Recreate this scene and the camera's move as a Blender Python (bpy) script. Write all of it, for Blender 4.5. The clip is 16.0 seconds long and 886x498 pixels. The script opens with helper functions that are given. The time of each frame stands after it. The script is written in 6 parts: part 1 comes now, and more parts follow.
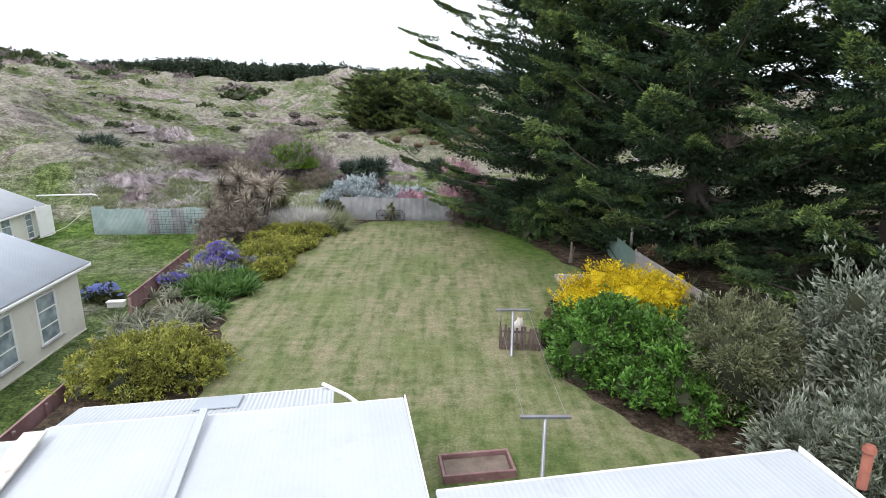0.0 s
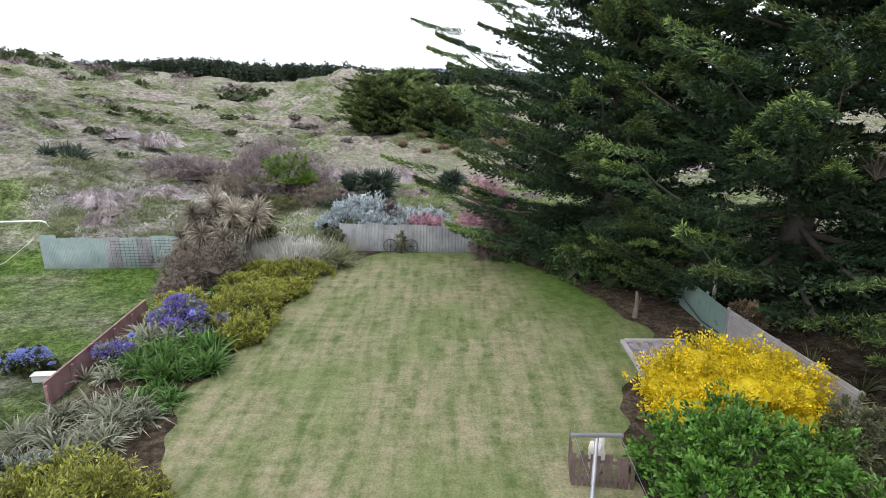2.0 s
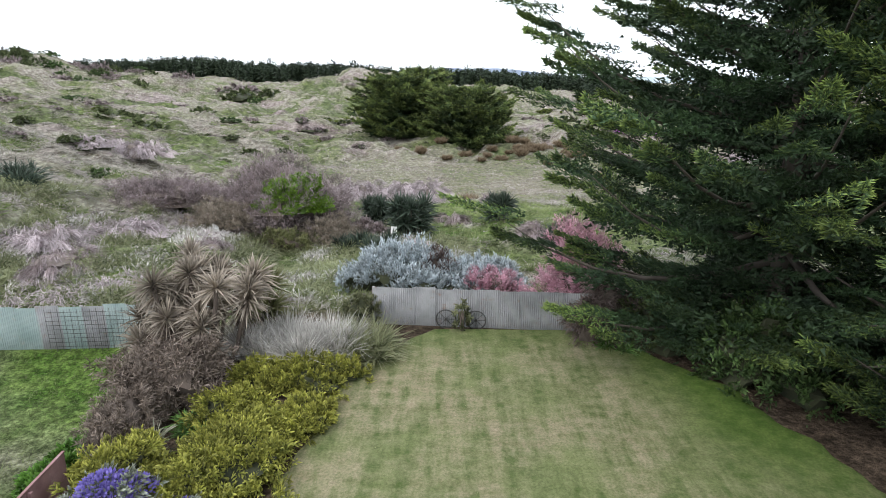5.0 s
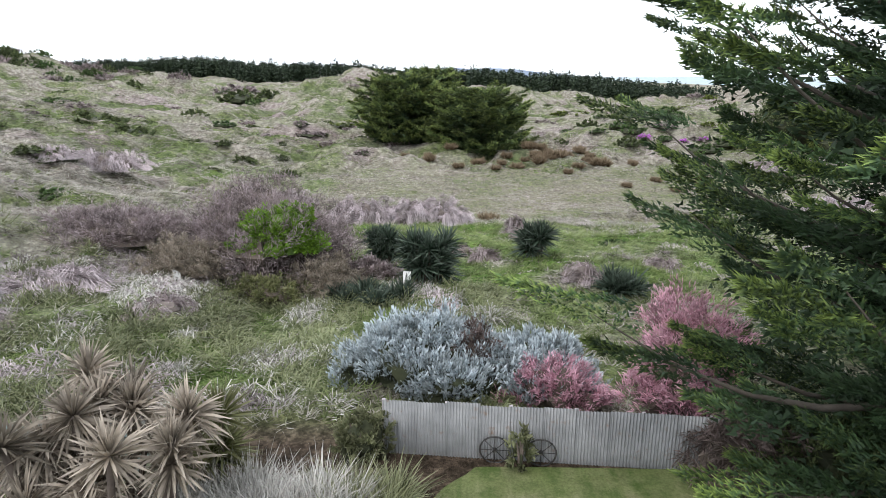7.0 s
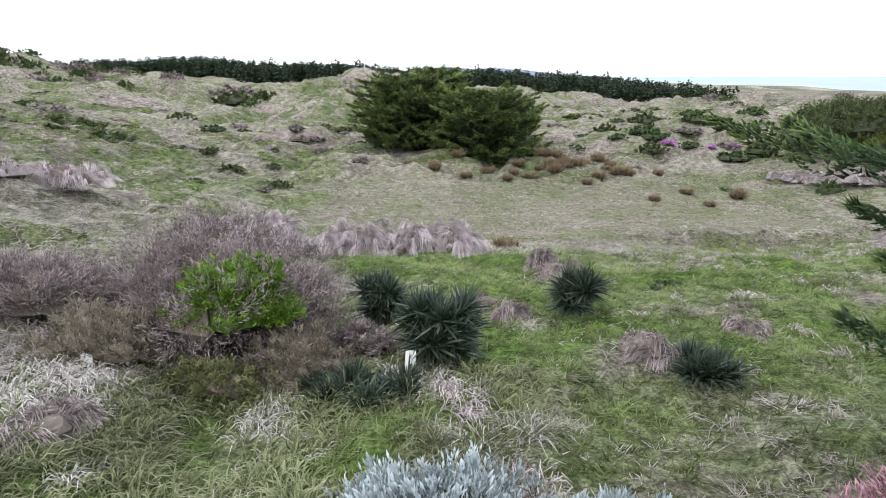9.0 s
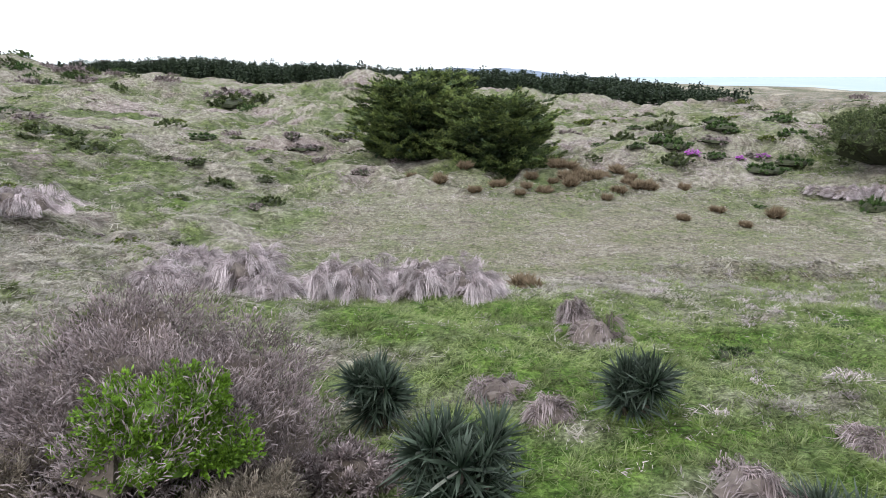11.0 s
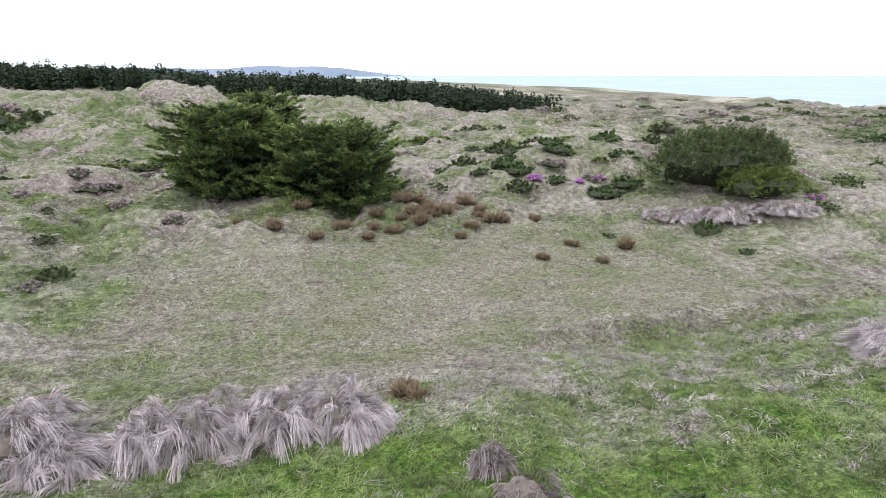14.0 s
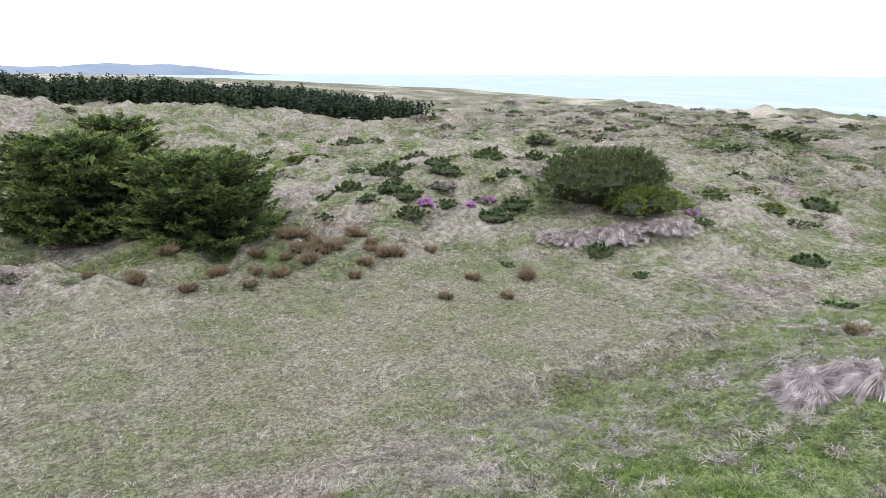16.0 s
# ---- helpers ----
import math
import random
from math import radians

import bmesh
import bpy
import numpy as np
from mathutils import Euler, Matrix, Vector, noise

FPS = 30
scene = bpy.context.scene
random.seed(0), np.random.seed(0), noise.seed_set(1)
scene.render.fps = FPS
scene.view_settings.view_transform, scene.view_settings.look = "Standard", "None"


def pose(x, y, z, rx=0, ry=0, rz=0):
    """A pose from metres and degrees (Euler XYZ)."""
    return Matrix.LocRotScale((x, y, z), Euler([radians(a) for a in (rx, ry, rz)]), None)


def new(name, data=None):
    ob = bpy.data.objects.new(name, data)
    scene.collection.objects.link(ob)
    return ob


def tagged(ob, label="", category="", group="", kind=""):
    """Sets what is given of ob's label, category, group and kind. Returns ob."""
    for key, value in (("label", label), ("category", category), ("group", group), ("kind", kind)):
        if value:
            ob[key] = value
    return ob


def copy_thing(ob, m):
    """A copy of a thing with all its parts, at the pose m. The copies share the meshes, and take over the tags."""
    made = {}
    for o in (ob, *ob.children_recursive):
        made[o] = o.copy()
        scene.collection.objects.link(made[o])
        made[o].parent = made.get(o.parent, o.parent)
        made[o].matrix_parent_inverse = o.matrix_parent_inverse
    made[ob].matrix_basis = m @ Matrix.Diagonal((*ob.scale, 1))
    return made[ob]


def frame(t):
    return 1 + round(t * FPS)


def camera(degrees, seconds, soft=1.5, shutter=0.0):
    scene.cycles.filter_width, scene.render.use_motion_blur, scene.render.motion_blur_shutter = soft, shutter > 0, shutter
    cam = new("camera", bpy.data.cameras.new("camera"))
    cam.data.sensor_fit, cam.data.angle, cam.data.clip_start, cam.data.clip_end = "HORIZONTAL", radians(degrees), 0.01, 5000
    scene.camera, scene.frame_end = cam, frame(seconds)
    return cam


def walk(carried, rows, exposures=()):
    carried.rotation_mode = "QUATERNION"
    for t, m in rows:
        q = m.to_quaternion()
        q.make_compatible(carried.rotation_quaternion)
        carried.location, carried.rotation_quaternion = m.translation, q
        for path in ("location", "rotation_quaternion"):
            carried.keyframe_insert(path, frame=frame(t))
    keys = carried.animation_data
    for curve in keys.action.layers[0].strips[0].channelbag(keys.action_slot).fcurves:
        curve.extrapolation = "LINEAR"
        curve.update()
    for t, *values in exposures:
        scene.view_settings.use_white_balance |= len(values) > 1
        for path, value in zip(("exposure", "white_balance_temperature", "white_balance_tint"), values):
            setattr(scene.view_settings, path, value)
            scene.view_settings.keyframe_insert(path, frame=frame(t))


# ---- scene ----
cam = camera(72.1, 16.0, 0.5, 0.15)
METRES, EYE, TILT, LEAN, TURN = 56.0, 9.0, -15.9, 0.0, 0.0
ROWS = [
    (0.0, 0.0, 0.0, 0.0, -0.0, 0.0, 0.0),
    (0.5, -0.0009, 0.031, 0.0094, 0.09, 0.01, -0.01),
    (1.0, -0.0043, 0.063, 0.0188, 0.18, 0.01, -0.02),
    (1.5, -0.0093, 0.0909, 0.0269, 0.26, 0.02, -0.05),
    (2.0, -0.0166, 0.1202, 0.0354, 0.34, 0.0, -0.04),
    (2.5, -0.0244, 0.1473, 0.0429, 0.42, -0.01, -0.06),
    (3.0, -0.0327, 0.1768, 0.0512, 0.5, -0.0, -0.11),
    (3.5, -0.0411, 0.2038, 0.0588, 0.6, -0.0, -0.14),
    (4.0, -0.0501, 0.2336, 0.0671, 0.67, -0.02, -0.12),
    (6.5, -0.0833, 0.3953, 0.1141, 1.01, -0.04, -0.17),
    (7.0, -0.0872, 0.4322, 0.125, 1.08, -0.03, -0.17),
    (7.5, -0.0902, 0.4662, 0.1351, 1.16, -0.03, -0.18),
    (8.0, -0.0932, 0.5023, 0.146, 1.22, -0.03, -0.21),
    (10.5, -0.1059, 0.6517, 0.1944, 1.52, -0.07, -0.31),
    (11.0, -0.1084, 0.6784, 0.2085, 1.59, -0.06, -0.34),
    (11.5, -0.1114, 0.7006, 0.2223, 0.99, -0.08, -0.18),
    (12.0, -0.1164, 0.7246, 0.2382, -0.55, -0.1, 0.27),
    (12.5, -0.1211, 0.7459, 0.2539, -3.4, -0.17, 1.04),
    (13.0, -0.1253, 0.7682, 0.2717, -6.92, -0.29, 2.01),
    (13.5, -0.13, 0.7893, 0.288, -10.71, -0.48, 3.05),
    (14.0, -0.1346, 0.8113, 0.3055, -14.53, -0.77, 4.07),
    (14.5, -0.1376, 0.831, 0.322, -17.85, -1.06, 4.88),
    (15.0, -0.1382, 0.852, 0.3409, -20.85, -1.38, 5.64),
    (15.5, -0.1375, 0.8732, 0.3582, -23.38, -1.68, 6.26),
    (16.0, -0.1378, 0.8972, 0.3774, -26.44, -2.05, 6.99),
]
walk(cam, [(t, pose(0, 0, EYE, TILT, LEAN, TURN) @ pose(METRES * x, METRES * y, METRES * z, 90 + pitch, roll, yaw)) for t, x, y, z, yaw, pitch, roll in ROWS])

# ---- sky, sun, exposure ----
world = bpy.data.worlds.new("overcast_sky")
scene.world = world
world.use_nodes = True
wn, wl = world.node_tree.nodes, world.node_tree.links
for n in list(wn):
    wn.remove(n)
SUN_ELEV, SUN_AZ = 52.0, 215.0
sky = wn.new("ShaderNodeTexSky")
sky.sky_type, sky.sun_disc = "NISHITA", False
sky.sun_elevation, sky.sun_rotation = radians(SUN_ELEV), radians(SUN_AZ)
sky.dust_density, sky.air_density = 4.0, 1.0
dim = wn.new("ShaderNodeMixRGB")
dim.blend_type, dim.inputs[0].default_value, dim.inputs[2].default_value = "MULTIPLY", 1.0, (0.1, 0.1, 0.1, 1)
cl_noise = wn.new("ShaderNodeTexNoise")
cl_noise.inputs["Scale"].default_value, cl_noise.inputs["Detail"].default_value = 1.6, 4.0
cl_ramp = wn.new("ShaderNodeValToRGB")
cl_ramp.color_ramp.elements[0].position, cl_ramp.color_ramp.elements[0].color = 0.3, (0.95, 1.02, 1.13, 1)
cl_ramp.color_ramp.elements[1].position, cl_ramp.color_ramp.elements[1].color = 0.7, (1.08, 1.13, 1.19, 1)
cover = wn.new("ShaderNodeMixRGB")
cover.inputs[0].default_value = 0.88
bg = wn.new("ShaderNodeBackground")
bg.inputs[1].default_value = 1.95
wout = wn.new("ShaderNodeOutputWorld")
wl.new(sky.outputs[0], dim.inputs[1])
wl.new(cl_noise.outputs[0], cl_ramp.inputs[0])
wl.new(dim.outputs[0], cover.inputs[1])
wl.new(cl_ramp.outputs[0], cover.inputs[2])
wl.new(cover.outputs[0], bg.inputs[0])
wl.new(bg.outputs[0], wout.inputs[0])

sun = new("sun", bpy.data.lights.new("sun", "SUN"))
sun.data.energy, sun.data.angle, sun.data.color = 1.5, radians(16), (1.0, 0.97, 0.93)
sun.matrix_world = pose(0, 0, 60, 90 - SUN_ELEV, 0, 0 - SUN_AZ + 180)

# ---- materials ----
MATS = {}


def material(name):
    m = bpy.data.materials.new(name)
    m.use_nodes = True
    return m, m.node_tree.nodes, m.node_tree.links, m.node_tree.nodes["Principled BSDF"]


def rgb(c):
    return (c[0], c[1], c[2], 1)


def mix(nodes, links, fac, a, b, mode="MIX"):
    n = nodes.new("ShaderNodeMixRGB")
    n.blend_type = mode
    for sock, v in zip(n.inputs, (fac, a, b)):
        if isinstance(v, (int, float)):
            sock.default_value = v
        elif isinstance(v, tuple):
            sock.default_value = rgb(v)
        else:
            links.new(v, sock)
    return n.outputs[0]


def noise_node(nodes, links, scale, detail=3.0, rough=0.55, vec=None):
    n = nodes.new("ShaderNodeTexNoise")
    n.inputs["Scale"].default_value, n.inputs["Detail"].default_value, n.inputs["Roughness"].default_value = scale, detail, rough
    if vec is not None:
        links.new(vec, n.inputs["Vector"])
    return n.outputs[0]


def ramp(nodes, links, src, lo, hi):
    n = nodes.new("ShaderNodeMapRange")
    n.inputs["From Min"].default_value, n.inputs["From Max"].default_value = lo, hi
    links.new(src, n.inputs["Value"])
    return n.outputs[0]


def world_pos(nodes):
    return nodes.new("ShaderNodeNewGeometry").outputs["Position"]


def leaf_mat(name, dark, light, tip, rough=0.6, patch=0.9, thin=0.25, mid=3.5):
    """Foliage: every leaf has its own tone, clumps drift in tone, young tips differ."""
    if name in MATS:
        return MATS[name]
    m, n, l, p = material(name)
    geo = n.new("ShaderNodeNewGeometry")
    c = mix(n, l, geo.outputs["Random Per Island"], dark, light)
    drift = ramp(n, l, noise_node(n, l, patch, 3.0, 0.6, geo.outputs["Position"]), 0.35, 0.68)
    c2 = mix(n, l, drift, tuple(0.72 * v for v in dark), light)
    c = mix(n, l, 0.45, c, c2)
    tuft = ramp(n, l, noise_node(n, l, mid, 2.0, 0.6, geo.outputs["Position"]), 0.36, 0.64)
    c = mix(n, l, tuft, mix(n, l, 0.6, c, tuple(0.55 * v for v in dark)), mix(n, l, 0.35, c, light))
    at = n.new("ShaderNodeAttribute")
    at.attribute_name = "tip"
    c = mix(n, l, ramp(n, l, at.outputs["Fac"], 0.25, 1.0), c, mix(n, l, 0.65, c, tip))
    tn = n.new("ShaderNodeAttribute")
    tn.attribute_name = "tone"
    c = mix(n, l, 1.0, c, mix(n, l, ramp(n, l, tn.outputs["Fac"], -0.5, 0.5), (0.52, 0.52, 0.5), (1.48, 1.48, 1.5)), "MULTIPLY")
    l.new(c, p.inputs["Base Color"])
    p.inputs["Roughness"].default_value = rough
    p.inputs["Specular IOR Level"].default_value = 0.25
    if thin:
        tr = n.new("ShaderNodeBsdfTranslucent")
        l.new(c, tr.inputs["Color"])
        ms = n.new("ShaderNodeMixShader")
        ms.inputs[0].default_value = thin
        l.new(p.outputs[0], ms.inputs[1])
        l.new(tr.outputs[0], ms.inputs[2])
        l.new(ms.outputs[0], n["Material Output"].inputs[0])
    MATS[name] = m
    return m


def surface_mat(name, a, b, scale=3.0, rough=0.7, bump=0.15, metal=0.0, stain=None, fine=40.0):
    """A painted or weathered surface: two scales of variation, stains and a fine relief."""
    if name in MATS:
        return MATS[name]
    m, n, l, p = material(name)
    pos = world_pos(n)
    big = ramp(n, l, noise_node(n, l, scale, 4.0, 0.6, pos), 0.32, 0.7)
    c = mix(n, l, big, a, b)
    small = noise_node(n, l, fine, 3.0, 0.6, pos)
    c = mix(n, l, ramp(n, l, small, 0.3, 0.75), mix(n, l, 0.25, c, tuple(0.5 * v for v in a)), c)
    if stain:
        st = ramp(n, l, noise_node(n, l, scale * 2.3, 5.0, 0.7, pos), 0.58, 0.72)
        c = mix(n, l, st, c, stain)
    rnd = n.new("ShaderNodeObjectInfo").outputs["Random"]
    c = mix(n, l, ramp(n, l, rnd, -1.2, 1.0), mix(n, l, 0.35, c, b), c)
    l.new(c, p.inputs["Base Color"])
    p.inputs["Roughness"].default_value, p.inputs["Metallic"].default_value = rough, metal
    if bump:
        bn = n.new("ShaderNodeBump")
        bn.inputs["Strength"].default_value, bn.inputs["Distance"].default_value = bump, 0.01
        l.new(small, bn.inputs["Height"])
        l.new(bn.outputs[0], p.inputs["Normal"])
    MATS[name] = m
    return m


def ground_mat():
    m, n, l, p = material("dune_ground")
    pos = world_pos(n)

    def attr(nm):
        a = n.new("ShaderNodeAttribute")
        a.attribute_name = nm
        return a.outputs["Fac"]
    n1 = ramp(n, l, noise_node(n, l, 0.22, 5.0, 0.62, pos), 0.42, 0.62)
    n2 = ramp(n, l, noise_node(n, l, 1.3, 5.0, 0.65, pos), 0.38, 0.62)
    n3 = noise_node(n, l, 9.0, 4.0, 0.7, pos)
    straw = mix(n, l, n2, (0.16, 0.14, 0.112), (0.375, 0.35, 0.3))
    olive = mix(n, l, n2, (0.075, 0.105, 0.035), (0.2, 0.235, 0.1))
    c = mix(n, l, n1, straw, olive)
    broad = noise_node(n, l, 0.085, 4.0, 0.6, pos)
    c = mix(n, l, ramp(n, l, broad, 0.54, 0.64), c, mix(n, l, n2, (0.15, 0.115, 0.11), (0.33, 0.275, 0.27)))
    c = mix(n, l, ramp(n, l, broad, 0.46, 0.36), c, mix(n, l, n2, (0.07, 0.085, 0.035), (0.17, 0.2, 0.085)))
    c = mix(n, l, attr("heath"), c, mix(n, l, n1, mix(n, l, n2, (0.06, 0.07, 0.045), (0.16, 0.165, 0.115)), mix(n, l, n2, (0.17, 0.14, 0.11), (0.3, 0.26, 0.21))))
    flat = mix(n, l, n2, (0.185, 0.16, 0.135), (0.38, 0.345, 0.3))
    c = mix(n, l, attr("flat"), c, mix(n, l, mix(n, l, 0.5, n1, n2), flat, mix(n, l, ramp(n, l, broad, 0.4, 0.6), (0.13, 0.165, 0.065), (0.22, 0.215, 0.14))))
    green = mix(n, l, n2, (0.06, 0.12, 0.02), (0.15, 0.23, 0.055))
    c = mix(n, l, attr("lush"), c, green)
    c = mix(n, l, attr("sand"), c, mix(n, l, n2, (0.5, 0.44, 0.36), (0.62, 0.57, 0.5)))
    c = mix(n, l, attr("soil"), c, mix(n, l, n2, (0.05, 0.037, 0.026), (0.12, 0.09, 0.066)))
    n4 = ramp(n, l, noise_node(n, l, 3.6, 3.0, 0.7, pos), 0.4, 0.6)
    c = mix(n, l, 1.0, c, mix(n, l, n4, (0.62, 0.62, 0.6), (1.3, 1.28, 1.3)), "MULTIPLY")
    c = mix(n, l, 1.0, c, mix(n, l, ramp(n, l, n3, 0.4, 0.58), (0.5, 0.5, 0.48), (1.12, 1.12, 1.12)), "MULTIPLY")
    crest = attr("crest")
    crown = mix(n, l, n2, (0.25, 0.215, 0.19), (0.47, 0.43, 0.39))
    dell = mix(n, l, n2, (0.045, 0.062, 0.026), (0.12, 0.15, 0.065))
    c = mix(n, l, ramp(n, l, crest, 0.0, 0.6), c, mix(n, l, 0.35, c, crown))
    c = mix(n, l, ramp(n, l, crest, 0.0, -0.5), c, mix(n, l, 0.75, c, dell))
    l.new(c, p.inputs["Base Color"])
    p.inputs["Roughness"].default_value = 0.95
    p.inputs["Specular IOR Level"].default_value = 0.1
    bn = n.new("ShaderNodeBump")
    bn.inputs["Strength"].default_value, bn.inputs["Distance"].default_value = 1.0, 0.16
    l.new(n3, bn.inputs["Height"])
    l.new(bn.outputs[0], p.inputs["Normal"])
    return m


def lawn_mat():
    m, n, l, p = material("mown_lawn")
    pos = world_pos(n)
    mp = n.new("ShaderNodeMapping")
    mp.inputs["Scale"].default_value = (2.6, 0.35, 1)
    mp.inputs["Rotation"].default_value = (0, 0, radians(-4))
    l.new(pos, mp.inputs["Vector"])
    stripes = ramp(n, l, noise_node(n, l, 0.9, 3.0, 0.6, mp.outputs[0]), 0.4, 0.6)
    mq = n.new("ShaderNodeMapping")
    mq.inputs["Scale"].default_value = (0.8, 2.3, 1)
    mq.inputs["Rotation"].default_value = (0, 0, radians(7))
    l.new(pos, mq.inputs["Vector"])
    across = ramp(n, l, noise_node(n, l, 1.1, 4.0, 0.7, mq.outputs[0]), 0.3, 0.7)
    dry = ramp(n, l, noise_node(n, l, 0.3, 5.0, 0.65, pos), 0.4, 0.58)
    fine = noise_node(n, l, 16.0, 4.0, 0.75, pos)
    mid = ramp(n, l, noise_node(n, l, 2.6, 4.0, 0.7, pos), 0.38, 0.62)
    g = mix(n, l, stripes, (0.05, 0.084, 0.019), (0.15, 0.172, 0.072))
    g = mix(n, l, across, mix(n, l, 0.3, g, (0.07, 0.1, 0.026)), mix(n, l, 0.3, g, (0.27, 0.265, 0.15)))
    g = mix(n, l, mid, g, mix(n, l, 0.4, g, (0.24, 0.245, 0.125)))
    worn = mix(n, l, 1.0, dry, mix(n, l, 0.5, mid, stripes), "MULTIPLY")
    c = mix(n, l, mix(n, l, 1.0, worn, (0.8, 0.8, 0.8), "MULTIPLY"), g, mix(n, l, across, (0.24, 0.185, 0.13), (0.37, 0.3, 0.225)))
    # tree shade and greener grass, both mixed into the lawn colour
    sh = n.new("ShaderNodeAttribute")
    sh.attribute_name = "shade_green"
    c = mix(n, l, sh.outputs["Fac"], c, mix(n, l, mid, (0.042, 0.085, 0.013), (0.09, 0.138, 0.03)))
    c = mix(n, l, ramp(n, l, fine, 0.36, 0.62), mix(n, l, 0.5, c, (0.035, 0.05, 0.012)), c)
    l.new(c, p.inputs["Base Color"])
    p.inputs["Roughness"].default_value = 0.9
    p.inputs["Specular IOR Level"].default_value = 0.15
    bn = n.new("ShaderNodeBump")
    bn.inputs["Strength"].default_value, bn.inputs["Distance"].default_value = 0.6, 0.03
    l.new(fine, bn.inputs["Height"])
    l.new(bn.outputs[0], p.inputs["Normal"])
    return m


def sea_mat():
    m, n, l, p = material("pale_sea")
    pos = world_pos(n)
    mp = n.new("ShaderNodeMapping")
    mp.inputs["Scale"].default_value = (0.02, 0.006, 1)
    l.new(pos, mp.inputs["Vector"])
    foam = ramp(n, l, noise_node(n, l, 1.0, 4.0, 0.6, mp.outputs[0]), 0.5, 0.7)
    c = mix(n, l, foam, (0.335, 0.4, 0.435), (0.41, 0.465, 0.495))
    l.new(c, p.inputs["Base Color"])
    p.inputs["Roughness"].default_value = 0.9
    p.inputs["Specular IOR Level"].default_value = 0.05
    return m


def glass_mat():
    m, n, l, p = material("window_glass")
    pos = world_pos(n)
    c = mix(n, l, ramp(n, l, noise_node(n, l, 2.0, 2.0, 0.5, pos), 0.35, 0.65), (0.16, 0.2, 0.23), (0.36, 0.42, 0.46))
    l.new(c, p.inputs["Base Color"])
    p.inputs["Roughness"].default_value = 0.06
    p.inputs["Specular IOR Level"].default_value = 0.9
    return m


BARK = surface_mat("cypress_bark", (0.05, 0.04, 0.032), (0.1, 0.085, 0.07), 2.0, 0.9, 0.5, fine=18)
TWIG = surface_mat("dry_twigs", (0.07, 0.055, 0.045), (0.14, 0.11, 0.09), 3.0, 0.9, 0.3)
# near-black green for shrub cores: the shade in leaf gaps, painted as colour
INNER = surface_mat("shade_dark_core", (0.018, 0.024, 0.01), (0.045, 0.05, 0.022), 3.0, 0.95, 0.3)
WHITE = surface_mat("white_paint", (0.74, 0.74, 0.72), (0.8, 0.8, 0.79), 1.2, 0.55, 0.05, stain=(0.62, 0.61, 0.57))
CREAM = surface_mat("cream_weatherboard", (0.62, 0.6, 0.53), (0.72, 0.7, 0.63), 0.8, 0.6, 0.08, stain=(0.52, 0.49, 0.42))
ROOF = surface_mat("white_roof_iron", (0.4, 0.42, 0.45), (0.46, 0.48, 0.51), 0.5, 0.42, 0.04, stain=(0.35, 0.36, 0.39))
ROOF2 = surface_mat("pale_grey_roof_iron", (0.34, 0.37, 0.42), (0.4, 0.43, 0.48), 0.5, 0.4, 0.04, stain=(0.35, 0.37, 0.41))
GALV = surface_mat("weathered_galvanised_iron", (0.17, 0.175, 0.18), (0.29, 0.295, 0.3), 1.6, 0.55, 0.1, 0.25, stain=(0.16, 0.11, 0.085))
GREENIRON = surface_mat("faded_green_iron", (0.17, 0.235, 0.225), (0.3, 0.365, 0.355), 1.1, 0.6, 0.1, 0.1, stain=(0.24, 0.2, 0.17))
SHEETGREEN = surface_mat("green_fence_sheet", (0.13, 0.2, 0.175), (0.21, 0.29, 0.26), 0.9, 0.6, 0.08, stain=(0.1, 0.13, 0.11))
REDWOOD = surface_mat("red_stained_boards", (0.16, 0.075, 0.075), (0.32, 0.19, 0.19), 1.5, 0.8, 0.2, stain=(0.35, 0.28, 0.27))
GREYWOOD = surface_mat("grey_weathered_timber", (0.26, 0.235, 0.24), (0.42, 0.39, 0.4), 2.0, 0.85, 0.25, stain=(0.2, 0.17, 0.16))
DARKWOOD = surface_mat("dark_weathered_pickets", (0.075, 0.05, 0.045), (0.17, 0.12, 0.11), 2.5, 0.85, 0.3)
STEEL = surface_mat("galvanised_tube", (0.2, 0.2, 0.22), (0.3, 0.3, 0.33), 3.0, 0.4, 0.05, 0.6)
SOIL = surface_mat("bare_soil", (0.09, 0.065, 0.05), (0.2, 0.155, 0.125), 2.2, 0.95, 0.6, fine=22)
GRAVEL = surface_mat("grey_purple_mulch", (0.13, 0.11, 0.12), (0.3, 0.27, 0.3), 5.0, 0.95, 0.7, fine=18)
REDPIPE = surface_mat("rust_red_flue", (0.2, 0.055, 0.035), (0.3, 0.1, 0.06), 4.0, 0.7, 0.2)
BLUEBOWL = surface_mat("blue_paint", (0.12, 0.16, 0.42), (0.2, 0.25, 0.55), 3.0, 0.5, 0.05)
DARKMETAL = surface_mat("dark_iron", (0.03, 0.03, 0.032), (0.07, 0.065, 0.06), 4.0, 0.6, 0.1, 0.4)
SANDSTONE = surface_mat("pale_flashing", (0.5, 0.45, 0.4), (0.66, 0.62, 0.58), 2.0, 0.8, 0.1, stain=(0.36, 0.29, 0.24))
GLASS = glass_mat()

